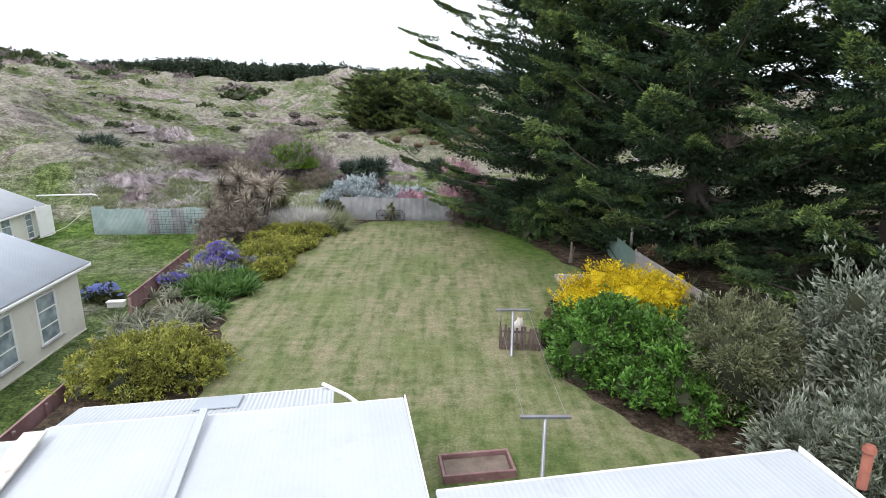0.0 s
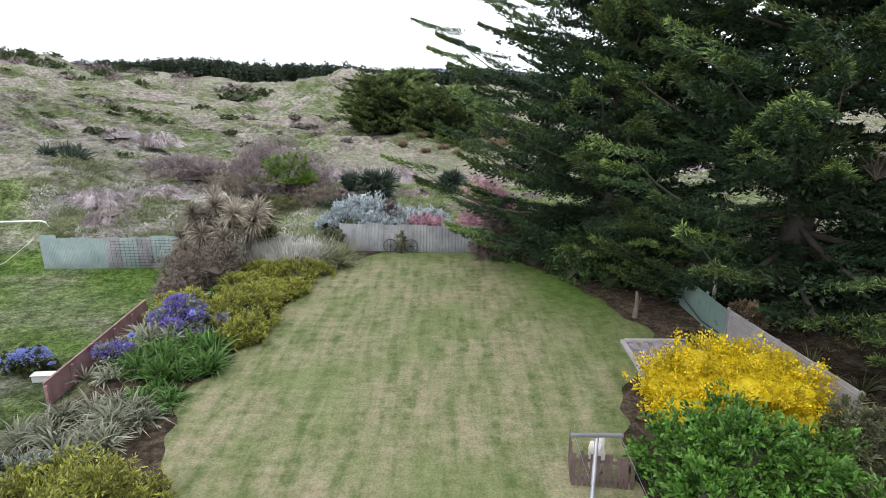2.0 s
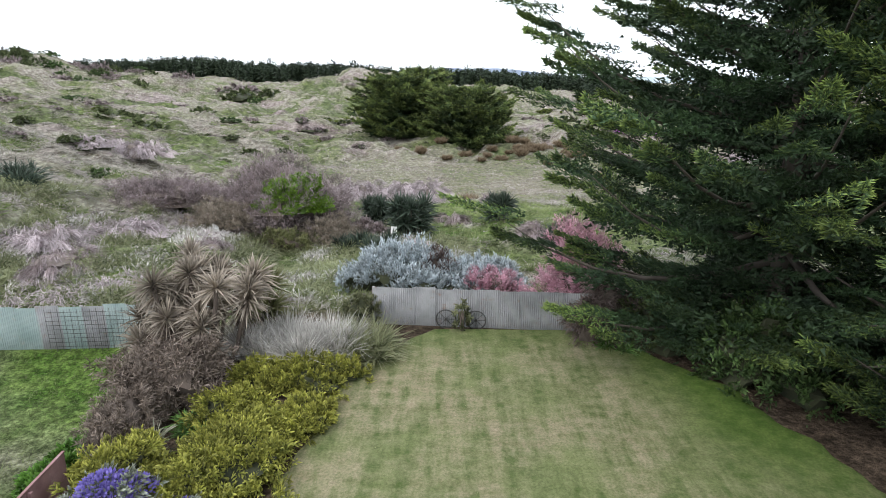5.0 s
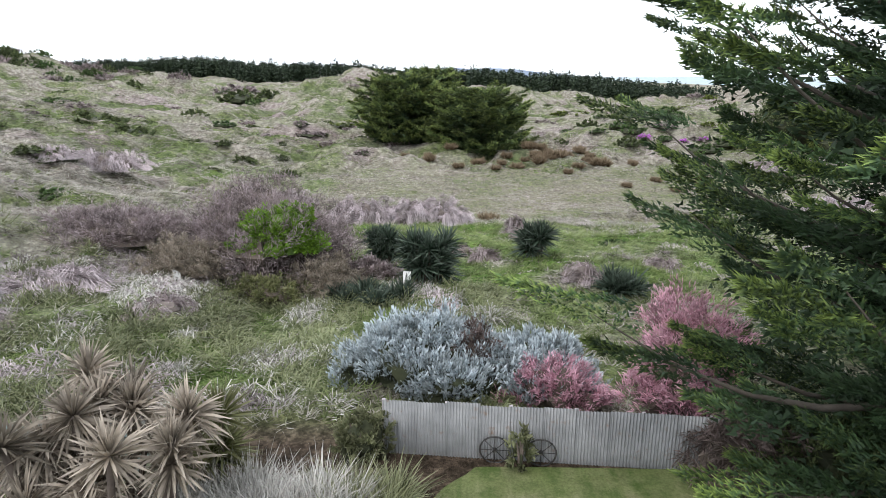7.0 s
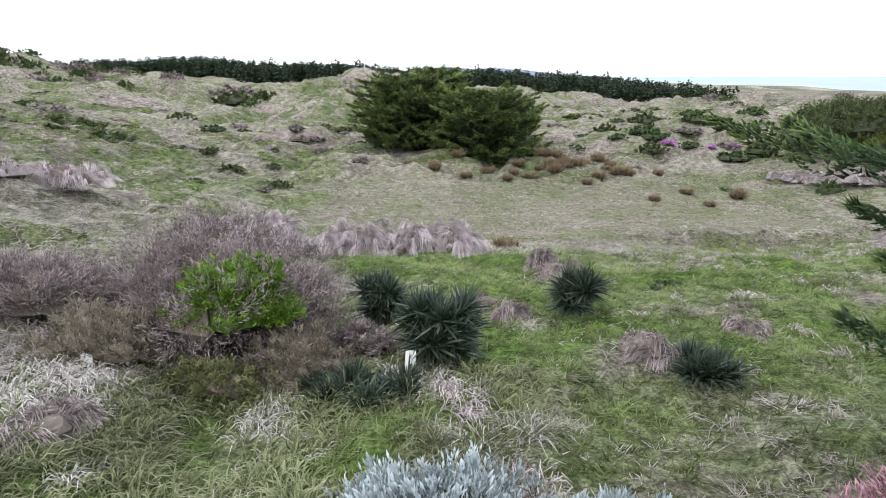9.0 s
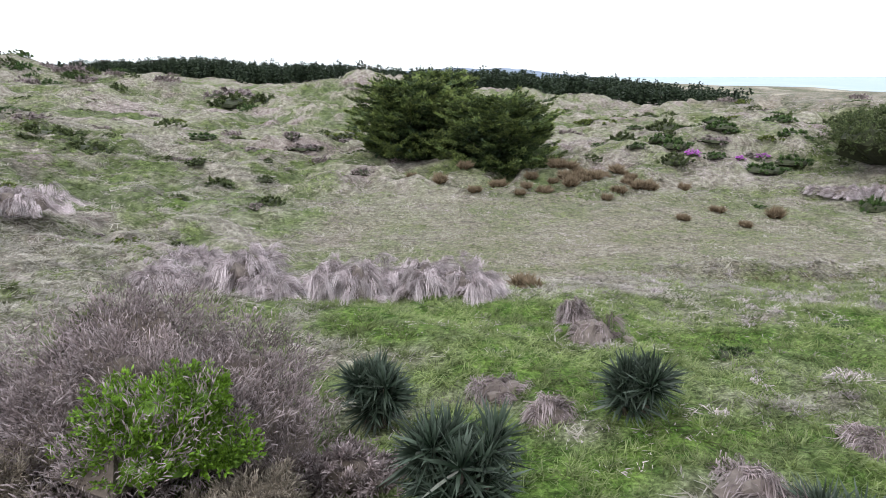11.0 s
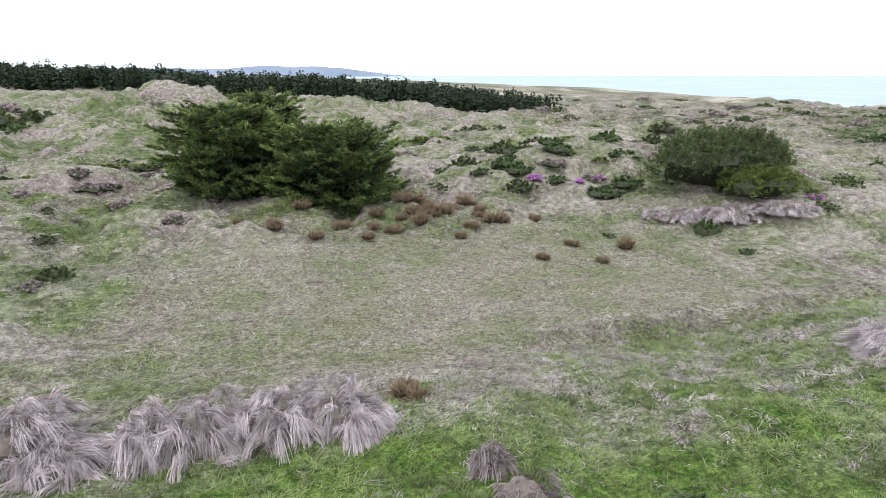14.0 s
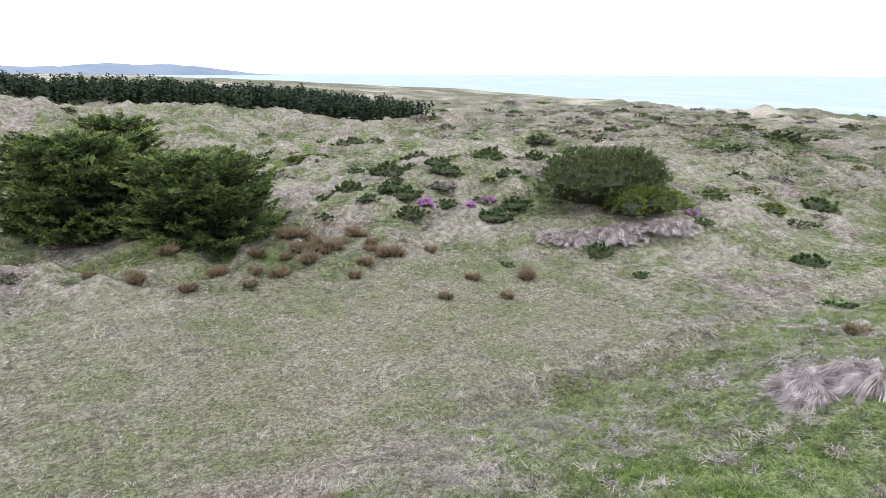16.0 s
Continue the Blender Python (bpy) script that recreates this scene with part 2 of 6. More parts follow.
M_CYP = leaf_mat("cypress_foliage", (0.022, 0.045, 0.029), (0.062, 0.11, 0.042), (0.37, 0.48, 0.11), 0.6, 0.35, 0.12, mid=0.8)
M_CYPF = leaf_mat("far_cypress_foliage", (0.024, 0.042, 0.02), (0.085, 0.125, 0.042), (0.32, 0.38, 0.1), 0.65, 0.3, 0.12, mid=0.9)
M_GREEN = leaf_mat("glossy_green_leaves", (0.03, 0.085, 0.014), (0.085, 0.2, 0.03), (0.19, 0.35, 0.07), 0.4, mid=2.5)
M_YELLOW = leaf_mat("yellow_blossom", (0.46, 0.33, 0.008), (0.74, 0.56, 0.015), (0.85, 0.7, 0.04), 0.6)
M_GREY = leaf_mat("grey_green_leaves", (0.08, 0.105, 0.062), (0.2, 0.225, 0.16), (0.5, 0.52, 0.46), 0.6)
M_OLIVE = leaf_mat("olive_grey_leaves", (0.07, 0.085, 0.035), (0.16, 0.17, 0.085), (0.3, 0.3, 0.19), 0.6)
M_JUNIPER = leaf_mat("golden_juniper", (0.075, 0.095, 0.02), (0.29, 0.3, 0.055), (0.54, 0.52, 0.12), 0.65)
M_AGA = leaf_mat("strap_leaves", (0.028, 0.075, 0.016), (0.09, 0.2, 0.045), (0.2, 0.33, 0.1), 0.35)
M_VARI = leaf_mat("grey_strap_leaves", (0.12, 0.14, 0.09), (0.27, 0.28, 0.2), (0.42, 0.41, 0.32), 0.5)
M_BLUE = leaf_mat("violet_blue_flowers", (0.11, 0.08, 0.32), (0.2, 0.16, 0.5), (0.3, 0.25, 0.62), 0.7)
M_PALEBLUE = leaf_mat("pale_blue_flowers", (0.18, 0.24, 0.62), (0.3, 0.36, 0.75), (0.5, 0.55, 0.85), 0.7)
M_PALEGRASS = leaf_mat("bleached_grass", (0.3, 0.285, 0.25), (0.56, 0.54, 0.5), (0.72, 0.7, 0.67), 0.7)
M_FLAXPALE = leaf_mat("pale_flax_leaves", (0.1, 0.13, 0.05), (0.23, 0.25, 0.13), (0.34, 0.34, 0.22), 0.5)
M_CABB = leaf_mat("brown_cabbage_leaves", (0.1, 0.08, 0.062), (0.32, 0.27, 0.21), (0.5, 0.44, 0.37), 0.6)
M_CABBG = leaf_mat("green_cabbage_leaves", (0.07, 0.085, 0.03), (0.18, 0.19, 0.075), (0.3, 0.29, 0.16), 0.5)
M_BROWN = leaf_mat("brown_twiggy_growth", (0.085, 0.066, 0.052), (0.22, 0.175, 0.14), (0.34, 0.285, 0.25), 0.8, 0.8, 0.05)
M_PURPLE = leaf_mat("purple_brown_twigs", (0.085, 0.062, 0.06), (0.3, 0.24, 0.24), (0.52, 0.45, 0.46), 0.8, 0.35, 0.05, mid=0.8)
M_TANGLE = leaf_mat("dark_brown_tangled_twigs", (0.04, 0.03, 0.026), (0.13, 0.095, 0.085), (0.24, 0.185, 0.17), 0.8, 0.8, 0.05)
M_LIME = leaf_mat("lime_green_leaves", (0.05, 0.11, 0.01), (0.14, 0.26, 0.02), (0.25, 0.4, 0.06), 0.5)
M_FLAX = leaf_mat("dark_flax_leaves", (0.01, 0.02, 0.012), (0.04, 0.065, 0.04), (0.12, 0.15, 0.12), 0.3)
M_SILVER = leaf_mat("silver_leaves", (0.2, 0.24, 0.25), (0.48, 0.54, 0.57), (0.66, 0.72, 0.75), 0.7)
M_PINK = leaf_mat("pink_blossom", (0.34, 0.15, 0.2), (0.66, 0.38, 0.46), (0.8, 0.58, 0.65), 0.7)
M_MAGENTA = leaf_mat("magenta_flowers", (0.36, 0.05, 0.42), (0.58, 0.18, 0.62), (0.65, 0.35, 0.68), 0.7)
M_STRAW = leaf_mat("dry_dune_grass", (0.15, 0.135, 0.1), (0.44, 0.41, 0.36), (0.58, 0.55, 0.51), 0.75, 0.15, mid=1.1)
M_GRASS = leaf_mat("green_rough_grass", (0.05, 0.09, 0.022), (0.19, 0.25, 0.075), (0.36, 0.39, 0.21), 0.7, 0.2, mid=1.3)
M_HEAP = leaf_mat("matted_dead_grass", (0.22, 0.175, 0.178), (0.52, 0.45, 0.465), (0.7, 0.63, 0.65), 0.8, 0.4, mid=1.6)
M_TUSSOCK = leaf_mat("brown_tussock_grass", (0.1, 0.07, 0.04), (0.23, 0.165, 0.105), (0.34, 0.27, 0.19), 0.75)
M_SCRUB = leaf_mat("dull_green_scrub", (0.03, 0.05, 0.018), (0.1, 0.13, 0.05), (0.18, 0.2, 0.09), 0.7, 0.3)
M_SCRUB2 = leaf_mat("bright_green_scrub", (0.05, 0.075, 0.015), (0.14, 0.175, 0.04), (0.22, 0.25, 0.075), 0.7, 0.3)
M_LEAFY = leaf_mat("leafy_green_scrub", (0.025, 0.055, 0.018), (0.07, 0.125, 0.035), (0.14, 0.2, 0.07), 0.6, 0.3)
M_PINE = leaf_mat("dark_pine_needles", (0.012, 0.024, 0.014), (0.03, 0.048, 0.026), (0.05, 0.07, 0.035), 0.7, 0.02, 0.0)
# darker copy of the cypress foliage, with the crown's inner shade in its colour
M_CYPIN = leaf_mat("shade_toned_inner_cypress", (0.014, 0.026, 0.015), (0.035, 0.06, 0.028), (0.04, 0.07, 0.03), 0.8, 0.3, 0.0)
M_LAWNBLADE = leaf_mat("lawn_blades", (0.06, 0.1, 0.024), (0.21, 0.235, 0.09), (0.32, 0.31, 0.17), 0.7, 0.5, mid=1.6)

# ---- building helpers ----
def mesh_np(name, V, T, tip=None, tone=None):
    """A mesh from arrays, with the youth of each leaf end and the tone of each tuft."""
    me = bpy.data.meshes.new(name)
    V, T = np.asarray(V, dtype=np.float32), np.asarray(T, dtype=np.int32)
    me.vertices.add(len(V))
    me.vertices.foreach_set("co", V.ravel())
    me.loops.add(T.size)
    me.loops.foreach_set("vertex_index", T.ravel())
    me.polygons.add(len(T))
    me.polygons.foreach_set("loop_start", np.arange(0, T.size, T.shape[1], dtype=np.int32))
    me.update(calc_edges=True)
    if tip is not None:
        at = me.attributes.new("tip", "FLOAT", "POINT")
        at.data.foreach_set("value", np.asarray(tip, dtype=np.float32))
    if tone is not None:
        at = me.attributes.new("tone", "FLOAT", "POINT")
        at.data.foreach_set("value", np.asarray(tone, dtype=np.float32))
    return me


def put(name, me, mat, parent=None, label=""):
    ob = new(name, me)
    if mat is not None:
        me.materials.append(mat)
    if parent is not None:
        ob.parent = parent
    if label:
        tagged(ob, label)
    return ob


def part(name, bm, mat, parent=None, label=""):
    me = bpy.data.meshes.new(name)
    bm.to_mesh(me)
    bm.free()
    return put(name, me, mat, parent, label)


def thing(name, label, category, loc, rz=0.0, group="", kind=""):
    ob = new(name)
    ob.empty_display_size = 0.3
    ob.matrix_basis = pose(*loc, 0, 0, rz)
    return tagged(ob, label, category, group, kind)


def unit(v):
    return v / np.maximum(np.linalg.norm(v, axis=-1, keepdims=True), 1e-9)


def blades(rng, P, D, L, W, droop=0.0, base=0.6, seg=2):
    """Tapered leaves: seg 0 is one narrow face, seg 1 is a diamond of two faces, seg 2 a bent strap of three."""
    n = len(P)
    L = np.broadcast_to(np.asarray(L, float), (n,))[:, None]
    W = np.broadcast_to(np.asarray(W, float), (n,))[:, None]
    droop = np.broadcast_to(np.asarray(droop, float), (n,))[:, None]
    S = unit(np.cross(D, rng.normal(size=(n, 3)))) * W / 2
    down = np.array([0, 0, -1.0])

    def at(s):
        return P + D * L * s + down * droop * L * s * s
    if seg == 0:
        V = np.stack([P + S, P - S, at(1.0)], 1).reshape(-1, 3)
        T, tip, k = np.array([[0, 2, 1]]), np.array([0.15, 0.15, 1.0]), 3
    elif seg == 1:
        V = np.stack([P, at(0.5) + S, at(0.5) - S, at(1.0)], 1).reshape(-1, 3)
        T = np.array([[0, 1, 2], [1, 3, 2]])
        tip = np.array([0, 0.5, 0.5, 1.0])
        k = 4
    else:
        m = at(0.55)
        V = np.stack([P + S * base, P - S * base, m + S, m - S, at(1.0)], 1).reshape(-1, 3)
        T = np.array([[0, 2, 1], [1, 2, 3], [2, 4, 3]])
        tip = np.array([0, 0, 0.55, 0.55, 1.0])
        k = 5
    T = (T[None] + (np.arange(n) * k)[:, None, None]).reshape(-1, 3)
    return V, T, np.tile(tip, n)


def join(parts_):
    Vs, Ts, tips, o = [], [], [], 0
    for V, T, tip in parts_:
        Vs.append(V), Ts.append(T + o), tips.append(tip)
        o += len(V)
    return np.concatenate(Vs), np.concatenate(Ts), np.concatenate(tips)


def sphere_dirs(rng, n, zmin=-1.0):
    z = rng.uniform(zmin, 1, n)
    a = rng.uniform(0, 2 * np.pi, n)
    r = np.sqrt(1 - z * z)
    return np.stack([r * np.cos(a), r * np.sin(a), z], 1)


def tube(path, radii, sides=7):
    """A tapered round bar along a path."""
    path = [Vector(p) for p in path]
    V, T = [], []
    for i, p in enumerate(path):
        d = (path[min(i + 1, len(path) - 1)] - path[max(i - 1, 0)]).normalized()
        a = d.orthogonal().normalized()
        b = d.cross(a)
        for k in range(sides):
            w = 2 * math.pi * k / sides
            V.append(p + (a * math.cos(w) + b * math.sin(w)) * radii[i])
    for i in range(len(path) - 1):
        for k in range(sides):
            q = (k + 1) % sides
            a0, a1, b0, b1 = i * sides + k, i * sides + q, (i + 1) * sides + k, (i + 1) * sides + q
            T += [(a0, a1, b1), (a0, b1, b0)]
    for end in (0, (len(path) - 1) * sides):
        for k in range(1, sides - 1):
            T.append((end, end + k, end + k + 1))
    V = np.array([tuple(v) for v in V])
    return V, np.array(T), np.zeros(len(V))


def box_bm(sx, sy, sz, bevel=0.0, centre=(0, 0, 0), bm=None):
    """A box with its base at z = centre z."""
    own = bm is None
    bm = bm or bmesh.new()
    r = bmesh.ops.create_cube(bm, size=1.0)
    bmesh.ops.scale(bm, vec=(sx, sy, sz), verts=r["verts"])
    bmesh.ops.translate(bm, vec=(centre[0], centre[1], centre[2] + sz / 2), verts=r["verts"])
    if bevel and own:
        bmesh.ops.bevel(bm, geom=bm.edges[:], offset=bevel, segments=1, affect="EDGES")
    return bm


def lattice(ix, iy, seed):
    h = (ix * 374761393 + iy * 668265263 + seed * 1274126177) & 0x7FFFFFFF
    h = ((h ^ (h >> 13)) * 1274126177) & 0x7FFFFFFF
    return ((h ^ (h >> 16)) & 0xFFFF) / 65535.0


def vnoise(x, y, seed=0):
    x, y = np.asarray(x, float), np.asarray(y, float)
    ix, iy = np.floor(x).astype(np.int64), np.floor(y).astype(np.int64)
    fx, fy = x - ix, y - iy
    fx, fy = fx * fx * (3 - 2 * fx), fy * fy * (3 - 2 * fy)
    a, b = lattice(ix, iy, seed), lattice(ix + 1, iy, seed)
    c, d = lattice(ix, iy + 1, seed), lattice(ix + 1, iy + 1, seed)
    return (a * (1 - fx) + b * fx) * (1 - fy) + (c * (1 - fx) + d * fx) * fy - 0.5


def sstep(v, a, b):
    t = np.clip((v - a) / (b - a), 0, 1)
    return t * t * (3 - 2 * t)


def hump(x, y, cx, cy, amp, sx, sy):
    return amp * np.exp(-0.5 * ((x - cx) / sx) ** 2 - 0.5 * ((y - cy) / sy) ** 2)


def coast(y):
    return np.interp(y, [-600, 200, 334, 690, 1900, 4900], [125, 300, 330, 390, 260, -1500])


TRACK_X = [2.0, 5.9, 14.1, 22.4, 30.3, 39.4, 49.7, 60.4, 90.0]
TRACK_Y = [82.6, 82.6, 82.3, 82.4, 83.3, 85.0, 86.4, 86.6, 87.0]


def crest_map(x, y):
    """Where the hummocks of the dunes rise (above 0) and dip (below 0)."""
    c = 1.25 * (0.2 - np.abs(vnoise(x / 4.6 + 0.3 * vnoise(x / 9, y / 9, 13), y / 3.4, 11))) + 0.75 * vnoise(x / 9.5, y / 6.5, 12) + 0.35 * vnoise(x / 2.1, y / 1.6, 14)
    land = np.clip(sstep(y, 98, 116) + sstep(-x, 18, 28) * sstep(y, 42, 50) + sstep(x - 30, 0, 8) * sstep(y, 88, 98), 0, 1)
    return 1.7 * c * land


def height(x, y):
    """The lie of the land: garden terrace, hollow behind it, dunes round the hollow, shore beyond."""
    x, y = np.asarray(x, float), np.asarray(y, float)
    z = np.interp(y, [-60, 38, 45, 52, 60, 66, 72, 78, 84, 96, 104, 118, 135, 170, 220, 320, 700, 3000],
                  [0, 0.05, 0, -0.3, -0.9, -1.4, -2.4, -3.5, -4.4, -4.6, -4.1, -2.6, -1.4, -0.8, 0.2, 1.2, 2.5, 4])
    wild = np.clip(sstep(y, 39.5, 46) + sstep(-x, 24, 30), 0, 1)
    z = z + hump(x, y, -54, 64, 9.5, 14, 17) + hump(x, y, -25, 53, 1.7, 6, 6) + hump(x, y, -70, 105, 7, 20, 16)
    z = z + hump(x, y, -142, 212, 11.4, 34, 22) + hump(x, y, -36, 215, 7.5, 17, 12) + hump(x, y, -95, 150, 5, 25, 18)
    z = z + hump(x, y, 38, 130, 4.0, 14, 9) + hump(x, y, 33, 70, 2.6, 8, 8) + hump(x, y, 58, 112, 3.5, 10, 9)
    z = z + hump(x, y, 95, 140, 4, 20, 14) + hump(x, y, 125, 262, 1.0, 22, 14) + hump(x, y, 60, 165, 3, 18, 9)
    z = z + hump(x, y, -11, 170, 3.0, 22, 9) + hump(x, y, 200, 260, 1.0, 40, 26) + hump(x, y, -170, 120, 12, 50, 50)
    z = z + hump(x, y, -240, 420, 8, 120, 60)
    bowl = np.exp(-0.5 * ((x - 8) / 24) ** 4 - 0.5 * ((y - 93) / 15) ** 4)
    far = sstep(np.hypot(x, y - 40), 70, 170)
    rough = 1 + 1.3 * np.clip(sstep(-x, 18, 30) + sstep(y, 100, 115), 0, 1)
    z = z + rough * wild * (1 - 0.85 * bowl) * (0.9 * vnoise(x / 5.5, y / 4.5, 3) + 0.5 * vnoise(x / 1.9, y / 1.7, 4) + 0.12 * vnoise(x / 0.8, y / 0.8, 5))
    far = far * (1 - 0.45 * sstep(x + 0.25 * (y - 200), 40, 120)) * (1 - 0.6 * sstep(y, 420, 800))
    z = z + far * (4.2 * vnoise(x / 30, y / 21, 7) + 6.5 * (0.28 - np.abs(vnoise(x / 15, y / 10, 8))) + 2.6 * (0.25 - np.abs(vnoise(x / 6.5, y / 5, 9))))
    off = np.abs(y - np.interp(x, TRACK_X, TRACK_Y) - 0.6 + 0.8 * vnoise(x / 3, x * 0, 61))
    z = z + 1.0 * np.exp(-(off / 0.7) ** 2) * sstep(x, 3, 12) * (1 - sstep(x, 30, 42)) * (0.7 + 0.9 * vnoise(x / 1.6, y / 1.6, 63))
    z = z + (0.55 + 0.75 * sstep(y, 150, 210)) * crest_map(x, y) * (1 - sstep(y, 450, 700))
    z = z - 4.0 * sstep(x, 20, 80) * sstep(y, 215, 258) * (1 - sstep(y, 420, 560))
    z = z - 5.0 * sstep(y, 360, 600) * sstep(x, 0, 150)
    near_side = sstep(np.interp(x, TRACK_X, TRACK_Y) - y, -0.6, 1.4) * sstep(x, 5, 14)
    z = z - 0.55 * near_side * sstep(y, 66, 76)
    edge_x = 11.1 + 1.3 * sstep(y, 17, 21.5)
    low = sstep(-x - edge_x, -0.1, 0.6) * (1 - sstep(y, 36, 43)) * (1 - sstep(-x, 26, 32))
    z = z - 1.3 * low
    shore = sstep(x - coast(y), -70, 30)
    return z * (1 - shore) - 14 * shore


def hz(x, y):
    return float(height(np.array([x]), np.array([y]))[0])


# ---- ground sheet ----
def axis(lo, hi, step, first, last, grow=1.028):
    core = list(np.arange(lo, hi + step / 2, step))
    up, s = [], step
    while (up[-1] if up else core[-1]) < last:
        s *= grow if s < 6 else 1.25
        up.append((up[-1] if up else core[-1]) + s)
    dn, s = [], step
    while (dn[-1] if dn else core[0]) > first:
        s *= (grow if s < 6 else 1.25) if first < -450 else 1.3
        dn.append((dn[-1] if dn else core[0]) - s)
    return np.array(dn[::-1] + core + up)


def grid_faces(nx, ny):
    i = (np.arange(ny - 1)[:, None] * nx + np.arange(nx - 1)[None]).ravel()
    return np.stack([i, i + 1, i + nx + 1, i + nx], 1)


def heath_map(x, y):
    return sstep(x + 0.45 * y, 115, 170) * sstep(x, 40, 75)


def lush_map(x, y):
    g = hump(x, y, -3, 58, 1.0, 7, 7) + hump(x, y, -9, 68, 1.0, 6, 2.6) + hump(x, y, -18, 44, 0.8, 8, 4)
    g = g + hump(x, y, 14, 56, 0.7, 9, 7) + hump(x, y, 4, 66, 0.5, 9, 4) + hump(x, y, -30, 100, 0.6, 9, 5) + hump(x, y, -12, 46, 0.7, 4, 3)
    g = g + 0.42 * sstep(np.interp(x, TRACK_X, TRACK_Y) - y, -0.2, 1.2) * sstep(x, 5, 12) * sstep(y, 60, 68) * (1 - sstep(x, 45, 60))
    g = g + 1.0 * sstep(-x, 11, 13) * (1 - sstep(y, 36, 42)) * (1 - sstep(-x, 30, 36))
    return np.clip(g * (0.75 + 1.3 * vnoise(x / 2.3, y / 2.0, 21)), 0, 1)


xs = axis(-46, 52, 0.55, -4500, 4500)
ys = axis(38, 140, 0.55, -400, 4800)
GX, GY = np.meshgrid(xs, ys)
GX, GY = GX.ravel(), GY.ravel()
GZ = height(GX, GY)
me = mesh_np("ground", np.stack([GX, GY, GZ], 1), grid_faces(len(xs), len(ys)))
me.polygons.foreach_set("use_smooth", np.ones(len(me.polygons), dtype=bool))
flat_v = np.clip(np.exp(-0.5 * ((GX - 8) / 22) ** 4 - 0.5 * ((GY - 95) / 14) ** 4) * 1.15, 0, 1)
sand_v = sstep(GX - coast(GY), -60, -10) * 0.9 + sstep(vnoise(GX / 26, GY / 15, 31), 0.1, 0.26) * sstep(GY + GX, 330, 420) * 0.75
off_track = np.abs(GY - np.interp(GX, TRACK_X, TRACK_Y) + 0.5 * vnoise(GX / 3, GX * 0, 61))
track_v = (1 - sstep(off_track, 0.3, 0.95)) * sstep(GX, 26, 36) * (1 - sstep(GX, 75, 90))
sand_v = sand_v + 0.32 * track_v * (0.7 + 0.8 * vnoise(GX / 1.3, GY / 1.3, 62))
soil_v = (1 - sstep(GY, 38.5, 41)) * (1 - sstep(np.abs(GX), 11.5, 12.3)) + 0.9 * sstep(GX, 7, 9) * (1 - sstep(GY, 40, 46)) * (1 - sstep(GX, 28, 40))
for nm, val in (("flat", flat_v), ("lush", lush_map(GX, GY)), ("sand", np.clip(sand_v, 0, 1)), ("heath", 0.9 * heath_map(GX, GY)), ("soil", np.clip(soil_v, 0, 1)), ("crest", crest_map(GX, GY))):
    at = me.attributes.new(nm, "FLOAT", "POINT")
    at.data.foreach_set("value", val.astype(np.float32))
tagged(put("ground", me, ground_mat()), "rolling coastal dunes of dry straw grass with green hollows", "ground", kind="structure")

# sea
sx = axis(300, 700, 100, -4600, 4700, 1.4)
sy = axis(0, 800, 100, -600, 4950, 1.4)
SX, SY = np.meshgrid(sx, sy)
me = mesh_np("water", np.stack([SX.ravel(), SY.ravel(), np.full(SX.size, -7.0)], 1), grid_faces(len(sx), len(sy)))
tagged(put("water", me, sea_mat()), "pale calm sea with bands of white surf", "sea", kind="structure")

# lawn, with its curving edge along the borders
LAWN_Y = [9, 13, 15.8, 18.8, 22.4, 24.3, 27.5, 30.3, 33.5, 35.6, 37.2, 37.9]
LAWN_L = [-7.0, -7.0, -7.2, -7.4, -8.7, -8.3, -7.6, -7.5, -7.6, -6.2, -5.0, -4.2]
LAWN_R = [7.0, 6.2, 4.1, 3.3, 4.0, 4.9, 6.6, 5.6, 4.6, 3.2, 1.6, 0.2]
ly = np.arange(9, 37.9, 0.25)
lu = np.linspace(0, 1, 60)
YY, UU = np.meshgrid(ly, lu, indexing="ij")
wob = 0.12 * np.sin(YY * 2.1) + 0.08 * np.sin(YY * 4.7 + 1)
LX = np.interp(YY, LAWN_Y, LAWN_L) * (1 - UU) + np.interp(YY, LAWN_Y, LAWN_R) * UU + wob * (np.abs(UU - 0.5) * 2) ** 8
edge = sstep(np.minimum(UU, 1 - UU), 0, 0.02)
LZ = height(LX, YY) + 0.012 + 0.035 * edge + 0.05 * vnoise(LX / 3, YY / 3, 41) * edge
me = mesh_np("lawn", np.stack([LX.ravel(), YY.ravel(), LZ.ravel()], 1), grid_faces(60, len(ly))[:, ::-1])
me.polygons.foreach_set("use_smooth", np.ones(len(me.polygons), dtype=bool))
# painted shade and greener grass: strongest towards the macrocarpas, half at both ends
at = me.attributes.new("shade_green", "FLOAT", "POINT")
shade_green = sstep(LX - 0.16 * (38 - YY), 0.2, 3.2) * sstep(YY, 24, 32) + 0.5 * sstep(YY, 35, 38) + 0.5 * (1 - sstep(YY, 11, 16))
at.data.foreach_set("value", np.clip(shade_green, 0, 1).ravel().astype(np.float32))
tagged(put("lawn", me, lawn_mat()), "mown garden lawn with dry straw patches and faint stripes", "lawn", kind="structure")

